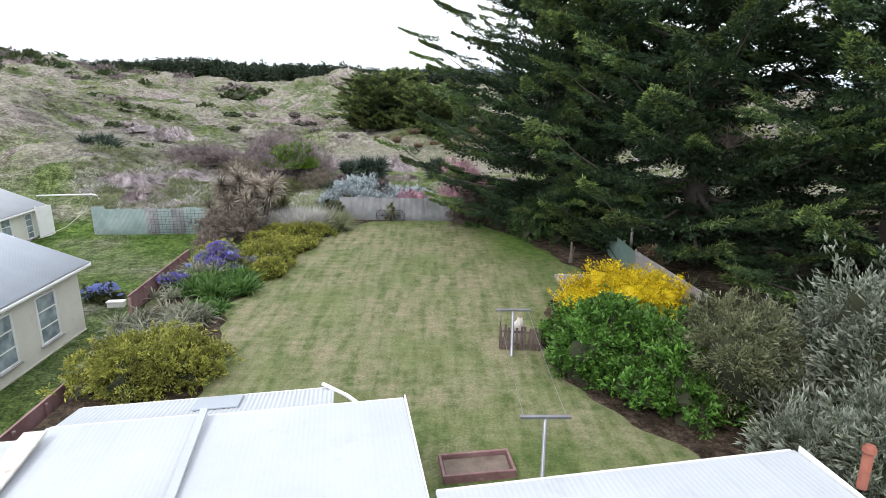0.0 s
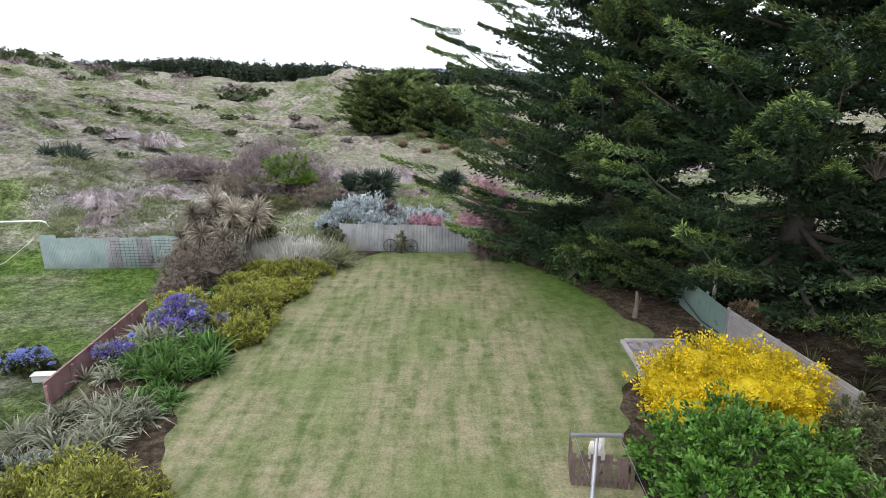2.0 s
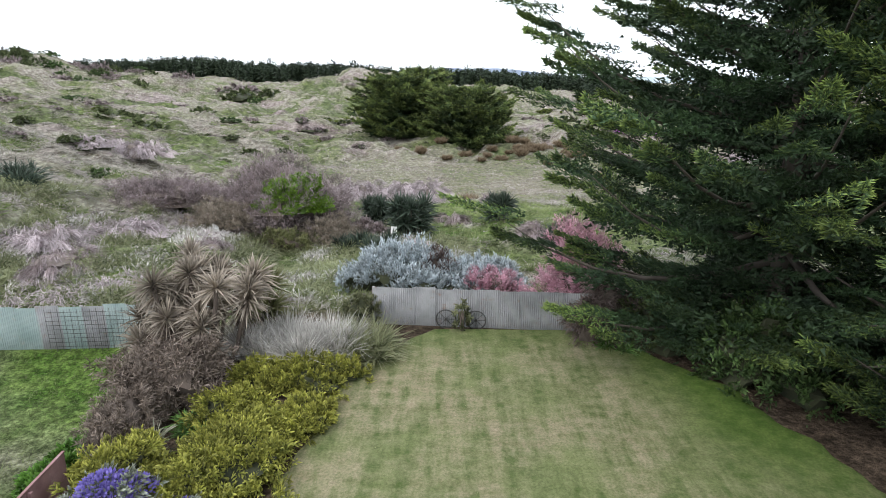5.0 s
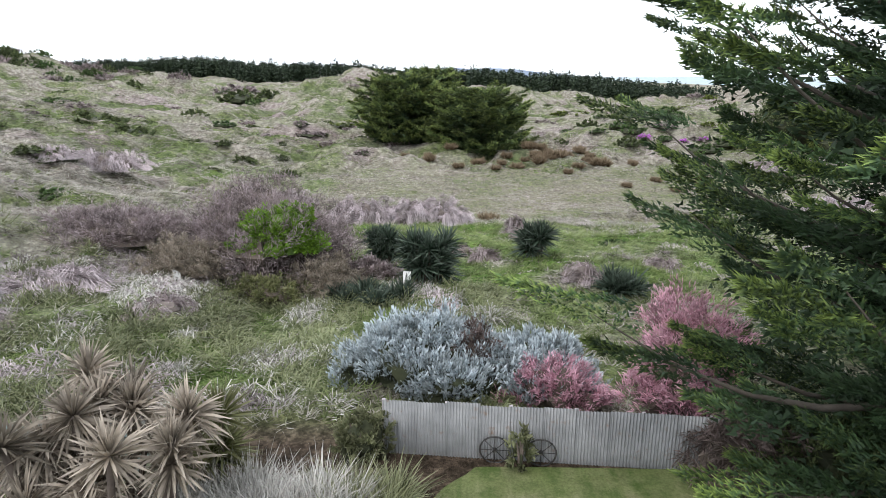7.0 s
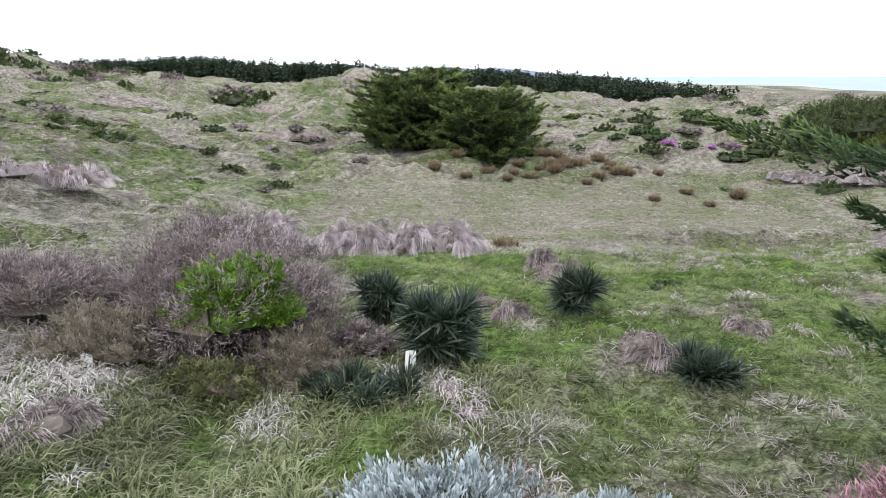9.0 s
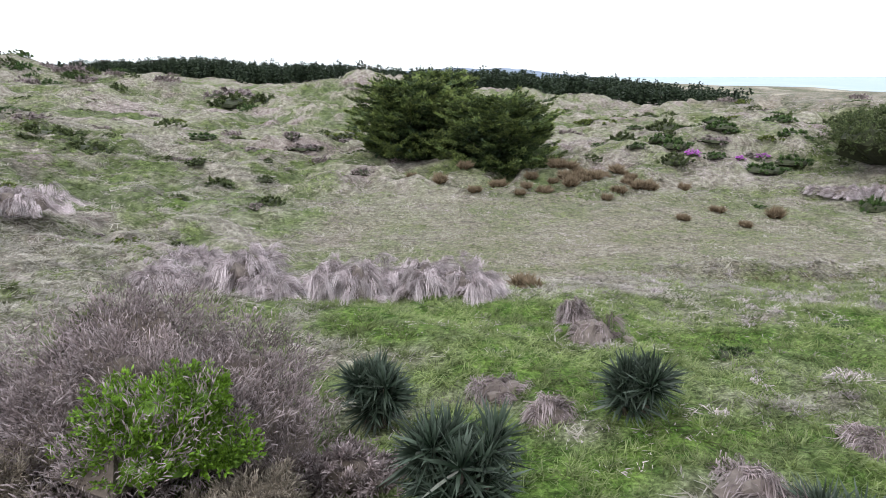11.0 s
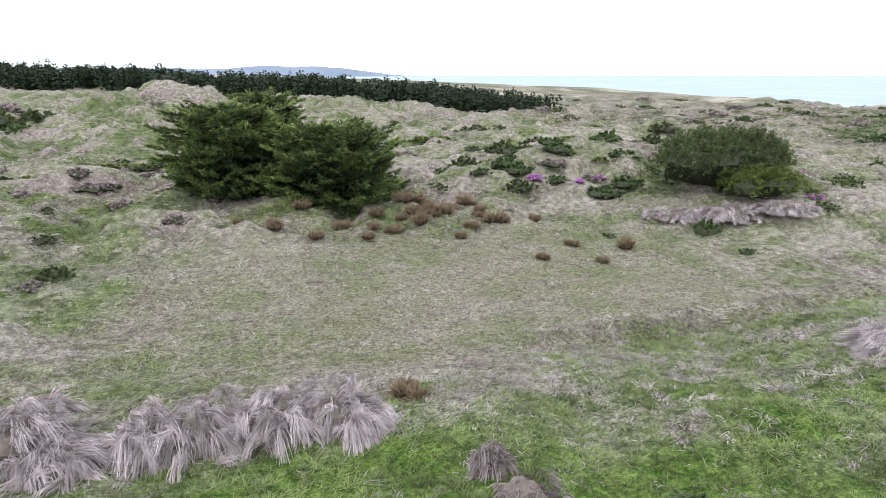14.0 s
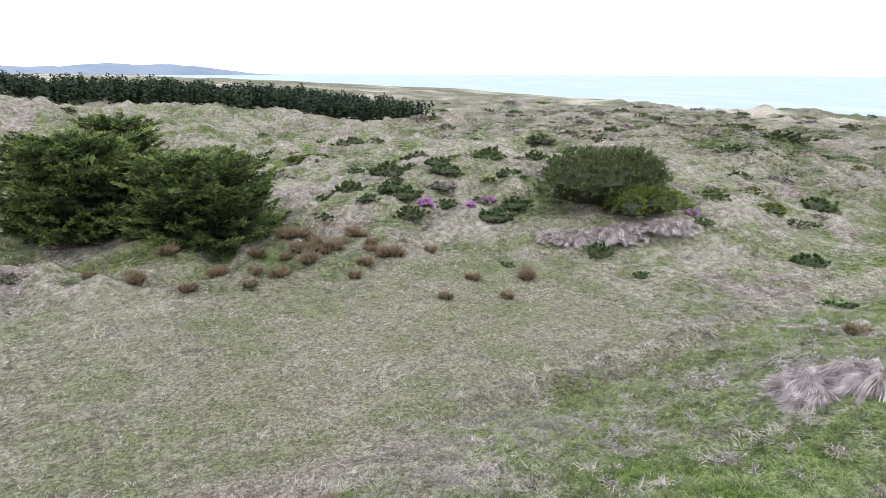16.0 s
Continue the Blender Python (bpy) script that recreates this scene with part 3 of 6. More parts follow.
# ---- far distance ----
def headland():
    """Low hills on the far shore, with distance haze painted in as blue-grey."""
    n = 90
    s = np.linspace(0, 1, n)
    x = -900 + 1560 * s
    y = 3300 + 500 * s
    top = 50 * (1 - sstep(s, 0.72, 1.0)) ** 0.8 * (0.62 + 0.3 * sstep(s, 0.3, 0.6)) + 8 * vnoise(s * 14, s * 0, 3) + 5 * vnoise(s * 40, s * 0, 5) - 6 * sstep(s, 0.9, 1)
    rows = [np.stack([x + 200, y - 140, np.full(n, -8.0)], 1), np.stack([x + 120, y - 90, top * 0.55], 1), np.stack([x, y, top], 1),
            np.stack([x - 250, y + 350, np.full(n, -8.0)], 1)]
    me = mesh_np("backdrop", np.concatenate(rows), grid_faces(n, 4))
    # pale blue base colour carries the haze; no volume is used
    mat = surface_mat("haze_tinted_far_hills", (0.15, 0.19, 0.26), (0.2, 0.245, 0.32), 0.004, 1.0, 0.0, fine=0.02)
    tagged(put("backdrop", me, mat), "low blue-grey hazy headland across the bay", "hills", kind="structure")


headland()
rng = np.random.default_rng(5)


def forest_belt():
    """Pine belt: each tree a spire of drooping needle sprays, standing close."""
    out = []
    pts = []
    for i in range(2600):
        s = rng.uniform(0, 1)
        deep = rng.uniform(0, 1) ** 1.5 * 60
        x = 96 + (-300 - 96) * s + rng.normal(0, 3)
        y = 264 + 205 * s ** 0.9 + deep + rng.normal(0, 3)
        pts.append((x, y, 8.2 + 2.0 * s + rng.normal(0, 0.9)))
    for x, y, h in pts:
        z0 = hz(x, y) - 0.5
        k = 46
        t = rng.uniform(0.03, 1, k) ** 0.8
        a = rng.uniform(0, 2 * np.pi, k)
        r = (1 - t) ** 0.45 * h * 0.22 + 0.1
        P = np.stack([x + 0.45 * r * np.cos(a), y + 0.45 * r * np.sin(a), z0 + t * h * 0.97], 1)
        D = unit(np.stack([np.cos(a), np.sin(a), rng.uniform(-0.15, 0.9, k)], 1))
        out.append(blades(rng, P, D, r * 0.8 + 0.4, 0.6 + 0.35 * r, 0.1, seg=0))
    V, T, tip = join(out)
    tagged(put("pine_forest", mesh_np("pine_forest", V, T, tip), M_PINE), "dark belt of pine forest behind the dunes", "forest", kind="stuff")


forest_belt()


# ---- plants ----
def lumps_of(rng, rad, k, size=0.5):
    """Sub-clumps spread over a dome."""
    d = sphere_dirs(rng, k, -0.05)
    c = d * np.array(rad) * rng.uniform(0.4, 0.85, (k, 1))
    c[:, 2] = np.abs(c[:, 2])
    r = rng.uniform(0.6, 1.25, k) * size
    return c, r


def shrub(name, label, loc, rad, mat, n=6000, L=0.16, W=0.07, lumps=14, size=0.45, up=0.35, spread=0.5, droop=0.05, seg=1,
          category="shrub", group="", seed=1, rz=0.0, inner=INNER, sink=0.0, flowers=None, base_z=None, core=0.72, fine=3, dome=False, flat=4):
    """A leafy mound: clumps of separate leaves round a solid core, on several stems."""
    rng = np.random.default_rng(seed)
    z = hz(loc[0], loc[1]) if base_z is None else base_z
    ob = thing(name, label, category, (loc[0], loc[1], z - sink), rz, group)
    C, R = lumps_of(rng, rad, int(lumps * 1.5), size * 0.78)
    if dome:
        k = len(C)
        a, q = rng.uniform(0, 6.28, k), np.sqrt(rng.uniform(0, 1, k)) * 0.8
        C = np.stack([q * np.cos(a) * rad[0], q * np.sin(a) * rad[1], 0.62 * rad[2] * (1 - q ** flat) * rng.uniform(0.75, 1.05, k)], 1)
    C = np.concatenate([C, [[0, 0, rad[2] * 0.35]]])
    R = np.concatenate([R, [0.62]])
    scale = np.array(rad) * np.array([1, 1, 0.85])
    per = 26
    nt = max(14, n // per)
    which = rng.choice(len(C), nt, p=R ** 2 / (R ** 2).sum())
    d = sphere_dirs(rng, nt, -0.45)
    base = C[which] + d * scale * R[which][:, None] * rng.uniform(0.66, 0.98, (nt, 1))
    keep = base[:, 2] > 0.02
    base, d = base[keep], d[keep]
    nt = len(base)
    tuft_len = min(max(0.15 * float(np.mean(rad)), 0.14), 0.62) * rng.uniform(0.55, 1.35, nt)
    way = unit(d * 0.85 + np.array([0, 0, up]) + rng.normal(size=(nt, 3)) * spread * 0.55)
    tint = rng.uniform(-0.5, 0.5, nt)
    m = nt * per
    s = rng.uniform(0, 1, m)
    long_, w_ = np.repeat(tuft_len, per), np.repeat(way, per, 0)
    P = np.repeat(base, per, 0) + w_ * (long_ * s)[:, None] + rng.normal(size=(m, 3)) * (0.2 * long_ * (0.35 + np.sin(np.pi * s)))[:, None]
    D = unit(w_ + rng.normal(size=(m, 3)) * spread * 0.9)
    V, T, tip = blades(rng, P, D, L * rng.uniform(0.6, 1.3, m), W * rng.uniform(0.7, 1.2, m), droop, seg=seg)
    k = len(V) // m
    tip = np.clip(tip * (0.35 + 0.85 * np.repeat(s, k)), 0, 1)
    put("foliage", mesh_np("foliage", V, T, tip, np.repeat(np.repeat(tint, per), k)), mat, ob)
    # one lumpy core; its dark default colour stands in for shade between clumps
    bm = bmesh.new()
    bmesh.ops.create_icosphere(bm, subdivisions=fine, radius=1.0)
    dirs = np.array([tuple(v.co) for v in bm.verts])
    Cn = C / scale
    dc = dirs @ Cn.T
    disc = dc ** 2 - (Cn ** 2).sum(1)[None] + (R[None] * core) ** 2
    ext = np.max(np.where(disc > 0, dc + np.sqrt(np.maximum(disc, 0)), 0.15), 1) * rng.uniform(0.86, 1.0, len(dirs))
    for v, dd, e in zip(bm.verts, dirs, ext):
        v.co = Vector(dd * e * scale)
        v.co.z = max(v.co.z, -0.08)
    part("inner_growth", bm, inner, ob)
    stems = []
    for i in range(4):
        a = rng.uniform(0, 6.28)
        e = np.array([math.cos(a) * rad[0] * 0.4, math.sin(a) * rad[1] * 0.4, rad[2] * 0.6])
        stems.append(tube([(e[0] * 0.15, e[1] * 0.15, -0.1), (e[0] * 0.5, e[1] * 0.5, e[2] * 0.5), tuple(e)], [0.05, 0.035, 0.015], 5))
    V, T, tip = join(stems)
    put("stem", mesh_np("stem", V, T), TWIG, ob)
    if flowers:
        fmat, fn, fl, fw, fz = flowers
        which = rng.choice(len(C), fn)
        d = unit(sphere_dirs(rng, fn, 0.0) + np.array([0, 0, 0.35]))
        P = C[which] + d * scale * R[which][:, None] * 0.98
        keep = P[:, 2] > rad[2] * fz
        P, d = P[keep], d[keep]
        V, T, tip = blades(rng, P, unit(d + rng.normal(size=d.shape) * 0.5), fl, fw, 0, seg=1)
        put("blossom", mesh_np("blossom", V, T, tip), fmat, ob)
    return ob


def rosette(rng, c, n, L, W, lo=0.1, hi=1.2, droop=0.35, seg=2):
    a = rng.uniform(0, 2 * np.pi, n)
    e = rng.uniform(lo, hi, n)
    D = np.stack([np.cos(a) * np.cos(e), np.sin(a) * np.cos(e), np.sin(e)], 1)
    P = np.array(c) + D * 0.03
    return blades(rng, P, D, L * rng.uniform(0.65, 1.15, n), W, droop * rng.uniform(0.5, 1.4, n), 0.7, seg)


def clump(name, label, loc, area, k, n, L, W, mat, lo=0.35, hi=1.4, droop=0.35, category="plant", group="", seed=1, stalks=None, stem_h=0.0, lift=0.0):
    """Strap-leaved plants: k tufts of n long leaves each within an oval area, some on trunks."""
    rng = np.random.default_rng(seed)
    ob = thing(name, label, category, (loc[0], loc[1], hz(*loc)), 0, group)
    for i in range(k):
        a, r = rng.uniform(0, 6.28), math.sqrt(rng.uniform(0, 1))
        x, y = area[0] * r * math.cos(a), area[1] * r * math.sin(a)
        gz = hz(loc[0] + x, loc[1] + y) - hz(*loc)
        h = lift + stem_h * rng.uniform(0.3, 1.05)
        if stem_h:
            V, T, tip = tube([(x * 0.6, y * 0.6, gz - 0.1), (x * 0.8, y * 0.8, gz + h * 0.5), (x, y, gz + h)], [0.09, 0.07, 0.06], 6)
            put("trunk", mesh_np("trunk", V, T), TWIG, ob)
        V, T, tip = rosette(rng, (x, y, gz + h), n, L, W, lo, hi, droop)
        put("leaf_fan", mesh_np("leaf_fan", V, T, tip, np.full(len(V), rng.uniform(-0.4, 0.4)) + np.repeat(rng.uniform(-0.25, 0.25, n), len(V) // n)), mat, ob)
    if stalks:
        fmat, sn, sh, fl = stalks
        for i in range(sn):
            a, r = rng.uniform(0, 6.28), math.sqrt(rng.uniform(0, 1))
            x, y = area[0] * r * math.cos(a), area[1] * r * math.sin(a)
            V, T, tip = tube([(x, y, 0), (x * 1.1, y * 1.1, sh)], [0.012, 0.01], 5)
            st = put("flower_stalk", mesh_np("flower_stalk", V, T), M_AGA, ob)
            d = sphere_dirs(rng, 60, -0.4)
            V, T, tip = blades(rng, np.array([x * 1.1, y * 1.1, sh]) + d * 0.02, d, fl, fl * 0.3, 0, seg=1)
            put("flower_head", mesh_np("flower_head", V, T, tip), fmat, st)
    return ob


def cypress(name, label, loc, h, R, mat, limbs=60, pads=9, sprays=150, L=0.34, W=0.055, clear=0.4, seed=1, shape=0.6, tilt=0.16, pad=1.0, group="", low=1.0):
    """A macrocarpa: thick trunk, wide limbs that sweep out and turn up, each with flat pads of feathery sprays."""
    rng = np.random.default_rng(seed)
    z = hz(loc[0], loc[1])
    ob = thing(name, label, "tree", (loc[0], loc[1], z - 0.05), 0, group)
    V, T, tip = tube([(0, 0, -0.3), (0.1, 0.05, h * 0.3), (-0.1, 0.1, h * 0.65), (0, 0, h * 0.96)], [0.035 * h, 0.026 * h, 0.014 * h, 0.03], 9)
    put("trunk", mesh_np("trunk", V, T), BARK, ob)
    wood, leaf, inside, tones = [], [], [], []
    for i in range(limbs):
        t = ((i + rng.uniform(0, 1)) / limbs) ** low
        z0 = clear + (h - clear) * 0.95 * t
        a = i * 2.39996 + rng.normal(0, 0.35)
        reach = R * (1 - t ** 1.7) ** shape * rng.uniform(0.7, 1.12) * (0.72 + 0.28 * float(sstep(t, 0.0, 0.12))) + 0.4
        u = np.array([math.cos(a), math.sin(a), 0])
        side = np.array([-u[1], u[0], 0])
        rise = tilt + 0.35 * t - 0.18 * (1 - sstep(t, 0.0, 0.25)) + rng.normal(0, 0.06)
        s = np.linspace(0, 1, 7)[:, None]
        path = np.array([0, 0, z0]) + u * reach * s + np.array([0, 0, 1]) * reach * (rise * s + 0.18 * s ** 3 - 0.07 * np.sin(s * np.pi)) + side * reach * rng.normal(0, 0.06) * s ** 2
        path[:, 2] = np.maximum(path[:, 2], 0.25)
        wood.append(tube([tuple(p) for p in path], list(np.linspace(0.008 * h * (1.1 - 0.7 * t), 0.01, 7)), 5))
        for j in range(pads):
            sj = 0.12 + 0.9 * (j + rng.uniform(0.2, 1)) / pads
            c = np.array([np.interp(sj, s[:, 0], path[:, q]) for q in range(3)])
            off = rng.normal(0, 1) * (0.05 + 0.17 * math.sin(math.pi * min(1, sj * 0.92))) * reach * 0.7
            c = c + side * off + np.array([0, 0, rng.normal(0.05, 0.14)])
            n = int(sprays * rng.uniform(0.6, 1.3))
            turn = (1 if j % 2 else -1) * rng.uniform(0.1, 0.75) * (1.15 - sj)
            f = u * math.cos(turn) + side * math.sin(turn)
            fs = np.array([-f[1], f[0], 0])
            lift_ = rng.uniform(-0.06, 0.16) + 0.14 * sj
            f = unit(f + np.array([0, 0, lift_]))
            lf = pad * rng.uniform(1.4, 2.9)
            sp = rng.uniform(0, 1, n) ** 0.8
            vv = rng.uniform(-1, 1, n)
            wid = 0.4 * lf * (1.02 - sp) ** 0.75 * np.minimum(1, sp * 5 + 0.3)
            P = c + f * (lf * (sp - 0.35))[:, None] + fs * (wid * vv)[:, None]
            P[:, 2] += 0.16 * lf * np.maximum(sp - 0.4, 0) ** 1.5 - 0.3 * wid * np.abs(vv) + rng.normal(0, 0.045 * pad, n)
            P[:, 2] = np.maximum(P[:, 2], 0.12)
            D = unit(f * 0.9 + fs * (vv * 0.75)[:, None] + np.array([0, 0, 0.35]) + rng.normal(size=(n, 3)) * 0.42)
            V, T, tip = blades(rng, P, D, L * rng.uniform(0.6, 1.3, n), W, 0.05, seg=0)
            tones.append(np.full(len(V), rng.uniform(-0.5, 0.5)))
            fresh = min(1.0, max(0.1, (sj - 0.25) / 0.6)) * rng.uniform(0.35, 1.0)
            young = np.repeat(np.clip(0.25 + 0.9 * sp, 0, 1) * fresh, 3)
            leaf.append((V, T, np.clip(tip * young * 1.7, 0, 1)))
            ext = pad * np.array([0.9, 0.6, 0.2])
            fan = f
            if sj > 0.78:
                continue
            # dark fill sprays below each pad, painted as the shade between pads
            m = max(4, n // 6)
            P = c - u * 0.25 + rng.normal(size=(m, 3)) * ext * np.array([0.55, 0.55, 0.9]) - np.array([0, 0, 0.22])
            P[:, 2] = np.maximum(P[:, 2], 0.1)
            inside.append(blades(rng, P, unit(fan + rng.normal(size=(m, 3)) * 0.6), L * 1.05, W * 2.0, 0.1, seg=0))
    V, T, tip = join(wood)
    put("branchwork", mesh_np("branchwork", V, T), BARK, ob)
    V, T, tip = join(leaf)
    put("crown", mesh_np("crown", V, T, tip, np.concatenate(tones)), mat, ob)
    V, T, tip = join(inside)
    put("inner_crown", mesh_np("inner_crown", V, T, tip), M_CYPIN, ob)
    return ob


# the macrocarpas along the boundary
def dead_spray(loc, seed):
    """A bare grey tangle of dead twigs caught among the limbs."""
    rng = np.random.default_rng(seed)
    ob = thing("dead_branch", "bare grey dead twigs caught in the macrocarpa limbs", "branch", loc)
    twigs = []
    for i in range(46):
        d = unit(np.array([rng.normal(0, 0.8), rng.normal(-0.3, 0.5), rng.uniform(0.0, 1.0)]))
        e = d * rng.uniform(0.4, 1.05)
        twigs.append(tube([(0, 0, -0.3), tuple(e * 0.5 + rng.normal(0, 0.06, 3)), tuple(e)], [0.025, 0.016, 0.006], 4))
    V, T, tip = join(twigs)
    put("twigs", mesh_np("twigs", V, T), TWIG, ob)


dead_spray((11.3, 24.3, 6.5), 16)
cypress("macrocarpa_tree", "huge dark green macrocarpa with layered feathery limbs over the lawn", (7.4, 37.0), 17.0, 8.8, M_CYP, 78, 12, 430, L=0.2, W=0.058, clear=1.6, seed=11, tilt=0.06, group="boundary macrocarpas", low=1.25)
cypress("macrocarpa_tree", "huge dark green macrocarpa behind the garden fence", (12.6, 30.0), 18.5, 9.0, M_CYP, 76, 12, 350, L=0.22, W=0.064, clear=1.0, seed=12, tilt=0.08, group="boundary macrocarpas", low=1.15)
cypress("macrocarpa_tree", "huge dark green macrocarpa with low sweeping limbs", (18.6, 24.4), 18.0, 9.2, M_CYP, 70, 11, 290, L=0.26, W=0.065, clear=0.5, seed=13, tilt=0.08, group="boundary macrocarpas", low=1.2)
cypress("macrocarpa_tree", "dark green macrocarpa at the end of the row", (24.6, 18.0), 17.0, 9.0, M_CYP, 60, 8, 130, seed=14, L=0.42, W=0.1, clear=0.5, group="boundary macrocarpas", low=1.2)
# cypresses in the dunes
cypress("cypress_tree", "bushy dark cypress standing in the dunes", (-13.5, 128.4), 10.2, 7.8, M_CYPF, 120, 9, 100, 0.62, 0.18, 0.0, 21, 0.75, 0.34, 1.25, "dune cypresses", 1.5)
cypress("cypress_tree", "spreading cypress with layered yellow-green limbs", (-1.2, 124), 9.3, 8.8, M_CYPF, 110, 9, 105, 0.58, 0.16, 0.0, 22, 0.9, 0.2, 1.3, "dune cypresses", 1.25)
cypress("cypress_tree", "narrow dark cypress behind the bushy ones", (-8.5, 138), 11.2, 4.2, M_CYPF, 44, 6, 70, 0.7, 0.22, 0.3, 23, 0.6, 0.4, 1.2, "dune cypresses")

# right-hand border
shrub("shrub", "dense glossy bright green shrub beside the clothesline", (5.6, 18.3), (2.5, 2.6, 1.9), M_GREEN, 26000, 0.17, 0.075, 20, 0.42, 0.4, 0.6, seed=31)
shrub("shrub", "low green shrub running along the lawn edge", (6.6, 15.4), (1.9, 1.7, 1.9), M_GREEN, 14000, 0.17, 0.07, 14, 0.45, 0.4, 0.6, seed=32)
shrub("yellow_shrub", "golden yellow shrub in full colour beside the raised bed", (7.3, 22.5), (2.75, 2.4, 1.7), M_YELLOW, 36000, 0.1, 0.055, 24, 0.42, 0.5, 0.6, seed=33, inner=M_YELLOW, core=0.85)
shrub("shrub", "olive grey-green shrub with fine leaves", (8.4, 15.2), (2.1, 2.3, 3.0), M_OLIVE, 20000, 0.17, 0.04, 18, 0.42, 0.5, 0.5, seed=34)
shrub("shrub", "tall silver-grey feathery shrub beside the roof", (11.4, 14.4), (3.5, 3.3, 4.3), M_GREY, 34000, 0.24, 0.06, 22, 0.42, 0.6, 0.45, seed=35)
shrub("shrub", "silver-grey feathery shrub close to the roof edge", (9.6, 11.3), (2.3, 1.9, 3.0), M_GREY, 18000, 0.26, 0.05, 16, 0.42, 0.6, 0.45, seed=36)
shrub("shrub", "small pale yellow-green shrub against the fence", (9.2, 19.6), (1.1, 1.2, 1.7), M_OLIVE, 7000, 0.16, 0.05, 10, 0.45, 0.5, 0.5, seed=37)

# left-hand border
shrub("juniper", "low spreading golden juniper beside the board fence", (-9.0, 16.9), (2.4, 2.4, 1.35), M_JUNIPER, 27000, 0.15, 0.045, 30, 0.32, 0.3, 0.6, seed=41, group="golden junipers")
shrub("juniper", "low spreading golden juniper spilling over the lawn edge", (-8.9, 29.4), (1.8, 3.0, 0.9), M_JUNIPER, 27000, 0.15, 0.045, 34, 0.3, 0.3, 0.6, seed=42, group="golden junipers")
shrub("juniper", "low spreading olive juniper near the path end", (-8.0, 33.6), (1.9, 1.3, 0.7), M_JUNIPER, 12000, 0.15, 0.045, 18, 0.34, 0.55, 0.45, seed=43, group="golden junipers")
shrub("shrub", "violet-blue flowering mound in the border", (-10.5, 27.0), (1.7, 1.2, 1.35), M_GREY, 5000, 0.16, 0.05, 14, 0.4, 0.5, 0.5, seed=44, flowers=(M_BLUE, 6500, 0.12, 0.06, 0.35))
clump("agapanthus", "clump of green strap-leaved agapanthus with blue flowers", (-9.5, 24.9), (1.5, 1.3), 40, 46, 1.25, 0.06, M_AGA, 0.6, 1.45, 0.45, seed=45, stalks=(M_PALEBLUE, 2, 1.3, 0.12))
clump("flax", "grey-green striped strap-leaved clump", (-10.4, 21.0), (1.6, 1.3), 34, 38, 1.05, 0.05, M_VARI, 0.3, 1.3, 0.45, seed=46)
clump("flax", "pale striped strap-leaved clump among the flowers", (-10.7, 26.0), (0.9, 0.5), 12, 34, 1.1, 0.06, M_VARI, 0.4, 1.4, 0.45, seed=47, lift=0.3)
clump("agapanthus", "green strap-leaved clump among brown twigs", (-10.0, 31.3), (0.9, 0.6), 12, 36, 0.7, 0.05, M_AGA, 0.4, 1.4, 0.5, seed=48)
shrub("shrub", "brown dead twiggy bush below the cabbage trees", (-11.8, 33.0), (2.2, 1.6, 1.8), M_BROWN, 22000, 0.2, 0.035, 18, 0.4, 0.4, 0.8, seed=49, inner=TWIG)
clump("pampas_grass", "fountain of bleached pale grass at the lawn end", (-8.8, 35.3), (1.9, 0.9), 44, 150, 2.0, 0.024, M_PALEGRASS, 0.85, 1.5, 0.45, "grass", "bleached grasses", 50)
clump("pampas_grass", "fountain of grey-green grass by the back fence", (-6.8, 35.7), (0.9, 0.8), 24, 110, 1.7, 0.032, M_FLAXPALE, 0.5, 1.45, 0.45, "grass", "bleached grasses", 51)
clump("cabbage_tree", "thicket of brown spiky cabbage trees", (-11.9, 34.8), (2.2, 1.5), 38, 100, 0.85, 0.055, M_CABB, -0.9, 1.5, 0.2, "tree", "cabbage trees", 52, None, 2.5, 0.7)
clump("cabbage_tree", "green spiky cabbage tree head", (-10.2, 36.4), (0.45, 0.4), 4, 120, 0.9, 0.055, M_CABBG, -0.4, 1.5, 0.1, "tree", "cabbage trees", 53, None, 1.6, 0.5)
shrub("shrub", "yellow-green rounded bush beside the fence", (-7.2, 38.2), (0.85, 0.7, 1.3), M_OLIVE, 6000, 0.14, 0.04, 10, 0.45, 0.5, 0.5, seed=54)
clump("flax", "grey striped strap-leaved clump under the flowering mound", (-11.4, 24.4), (0.8, 1.2), 12, 34, 0.8, 0.05, M_VARI, 0.4, 1.4, 0.45, seed=59)
shrub("shrub", "grey-green low bush filling the border", (-10.6, 18.9), (1.2, 0.8, 0.6), M_GREY, 4000, 0.2, 0.06, 12, 0.4, 0.4, 0.6, seed=60)
for i, (x, y, rx, ry, rz_) in enumerate([(-9.7, 31.7, 1.3, 1.2, 0.8), (-8.1, 26.9, 1.0, 1.3, 0.75), (-9.9, 27.7, 1.2, 1.0, 0.95), (-7.6, 31.6, 0.8, 1.2, 0.6), (-9.4, 33.6, 1.4, 0.9, 0.8)]):
    shrub("juniper", "low golden juniper knitting into its neighbours", (x, y), (rx, ry, rz_), M_JUNIPER, 9000, 0.15, 0.045, 18, 0.32, 0.3, 0.6, seed=440 + i, group="golden junipers")
shrub("shrub", "small violet-blue flowering mound by the board fence", (-11.7, 25.0), (0.8, 0.8, 0.8), M_GREY, 2400, 0.16, 0.05, 10, 0.4, 0.5, 0.5, seed=446, flowers=(M_BLUE, 1500, 0.12, 0.06, 0.35))
clump("agapanthus", "green strap-leaved clump at the lawn edge", (-9.1, 22.6), (0.9, 0.8), 14, 40, 0.8, 0.055, M_AGA, 0.4, 1.4, 0.5, seed=447)
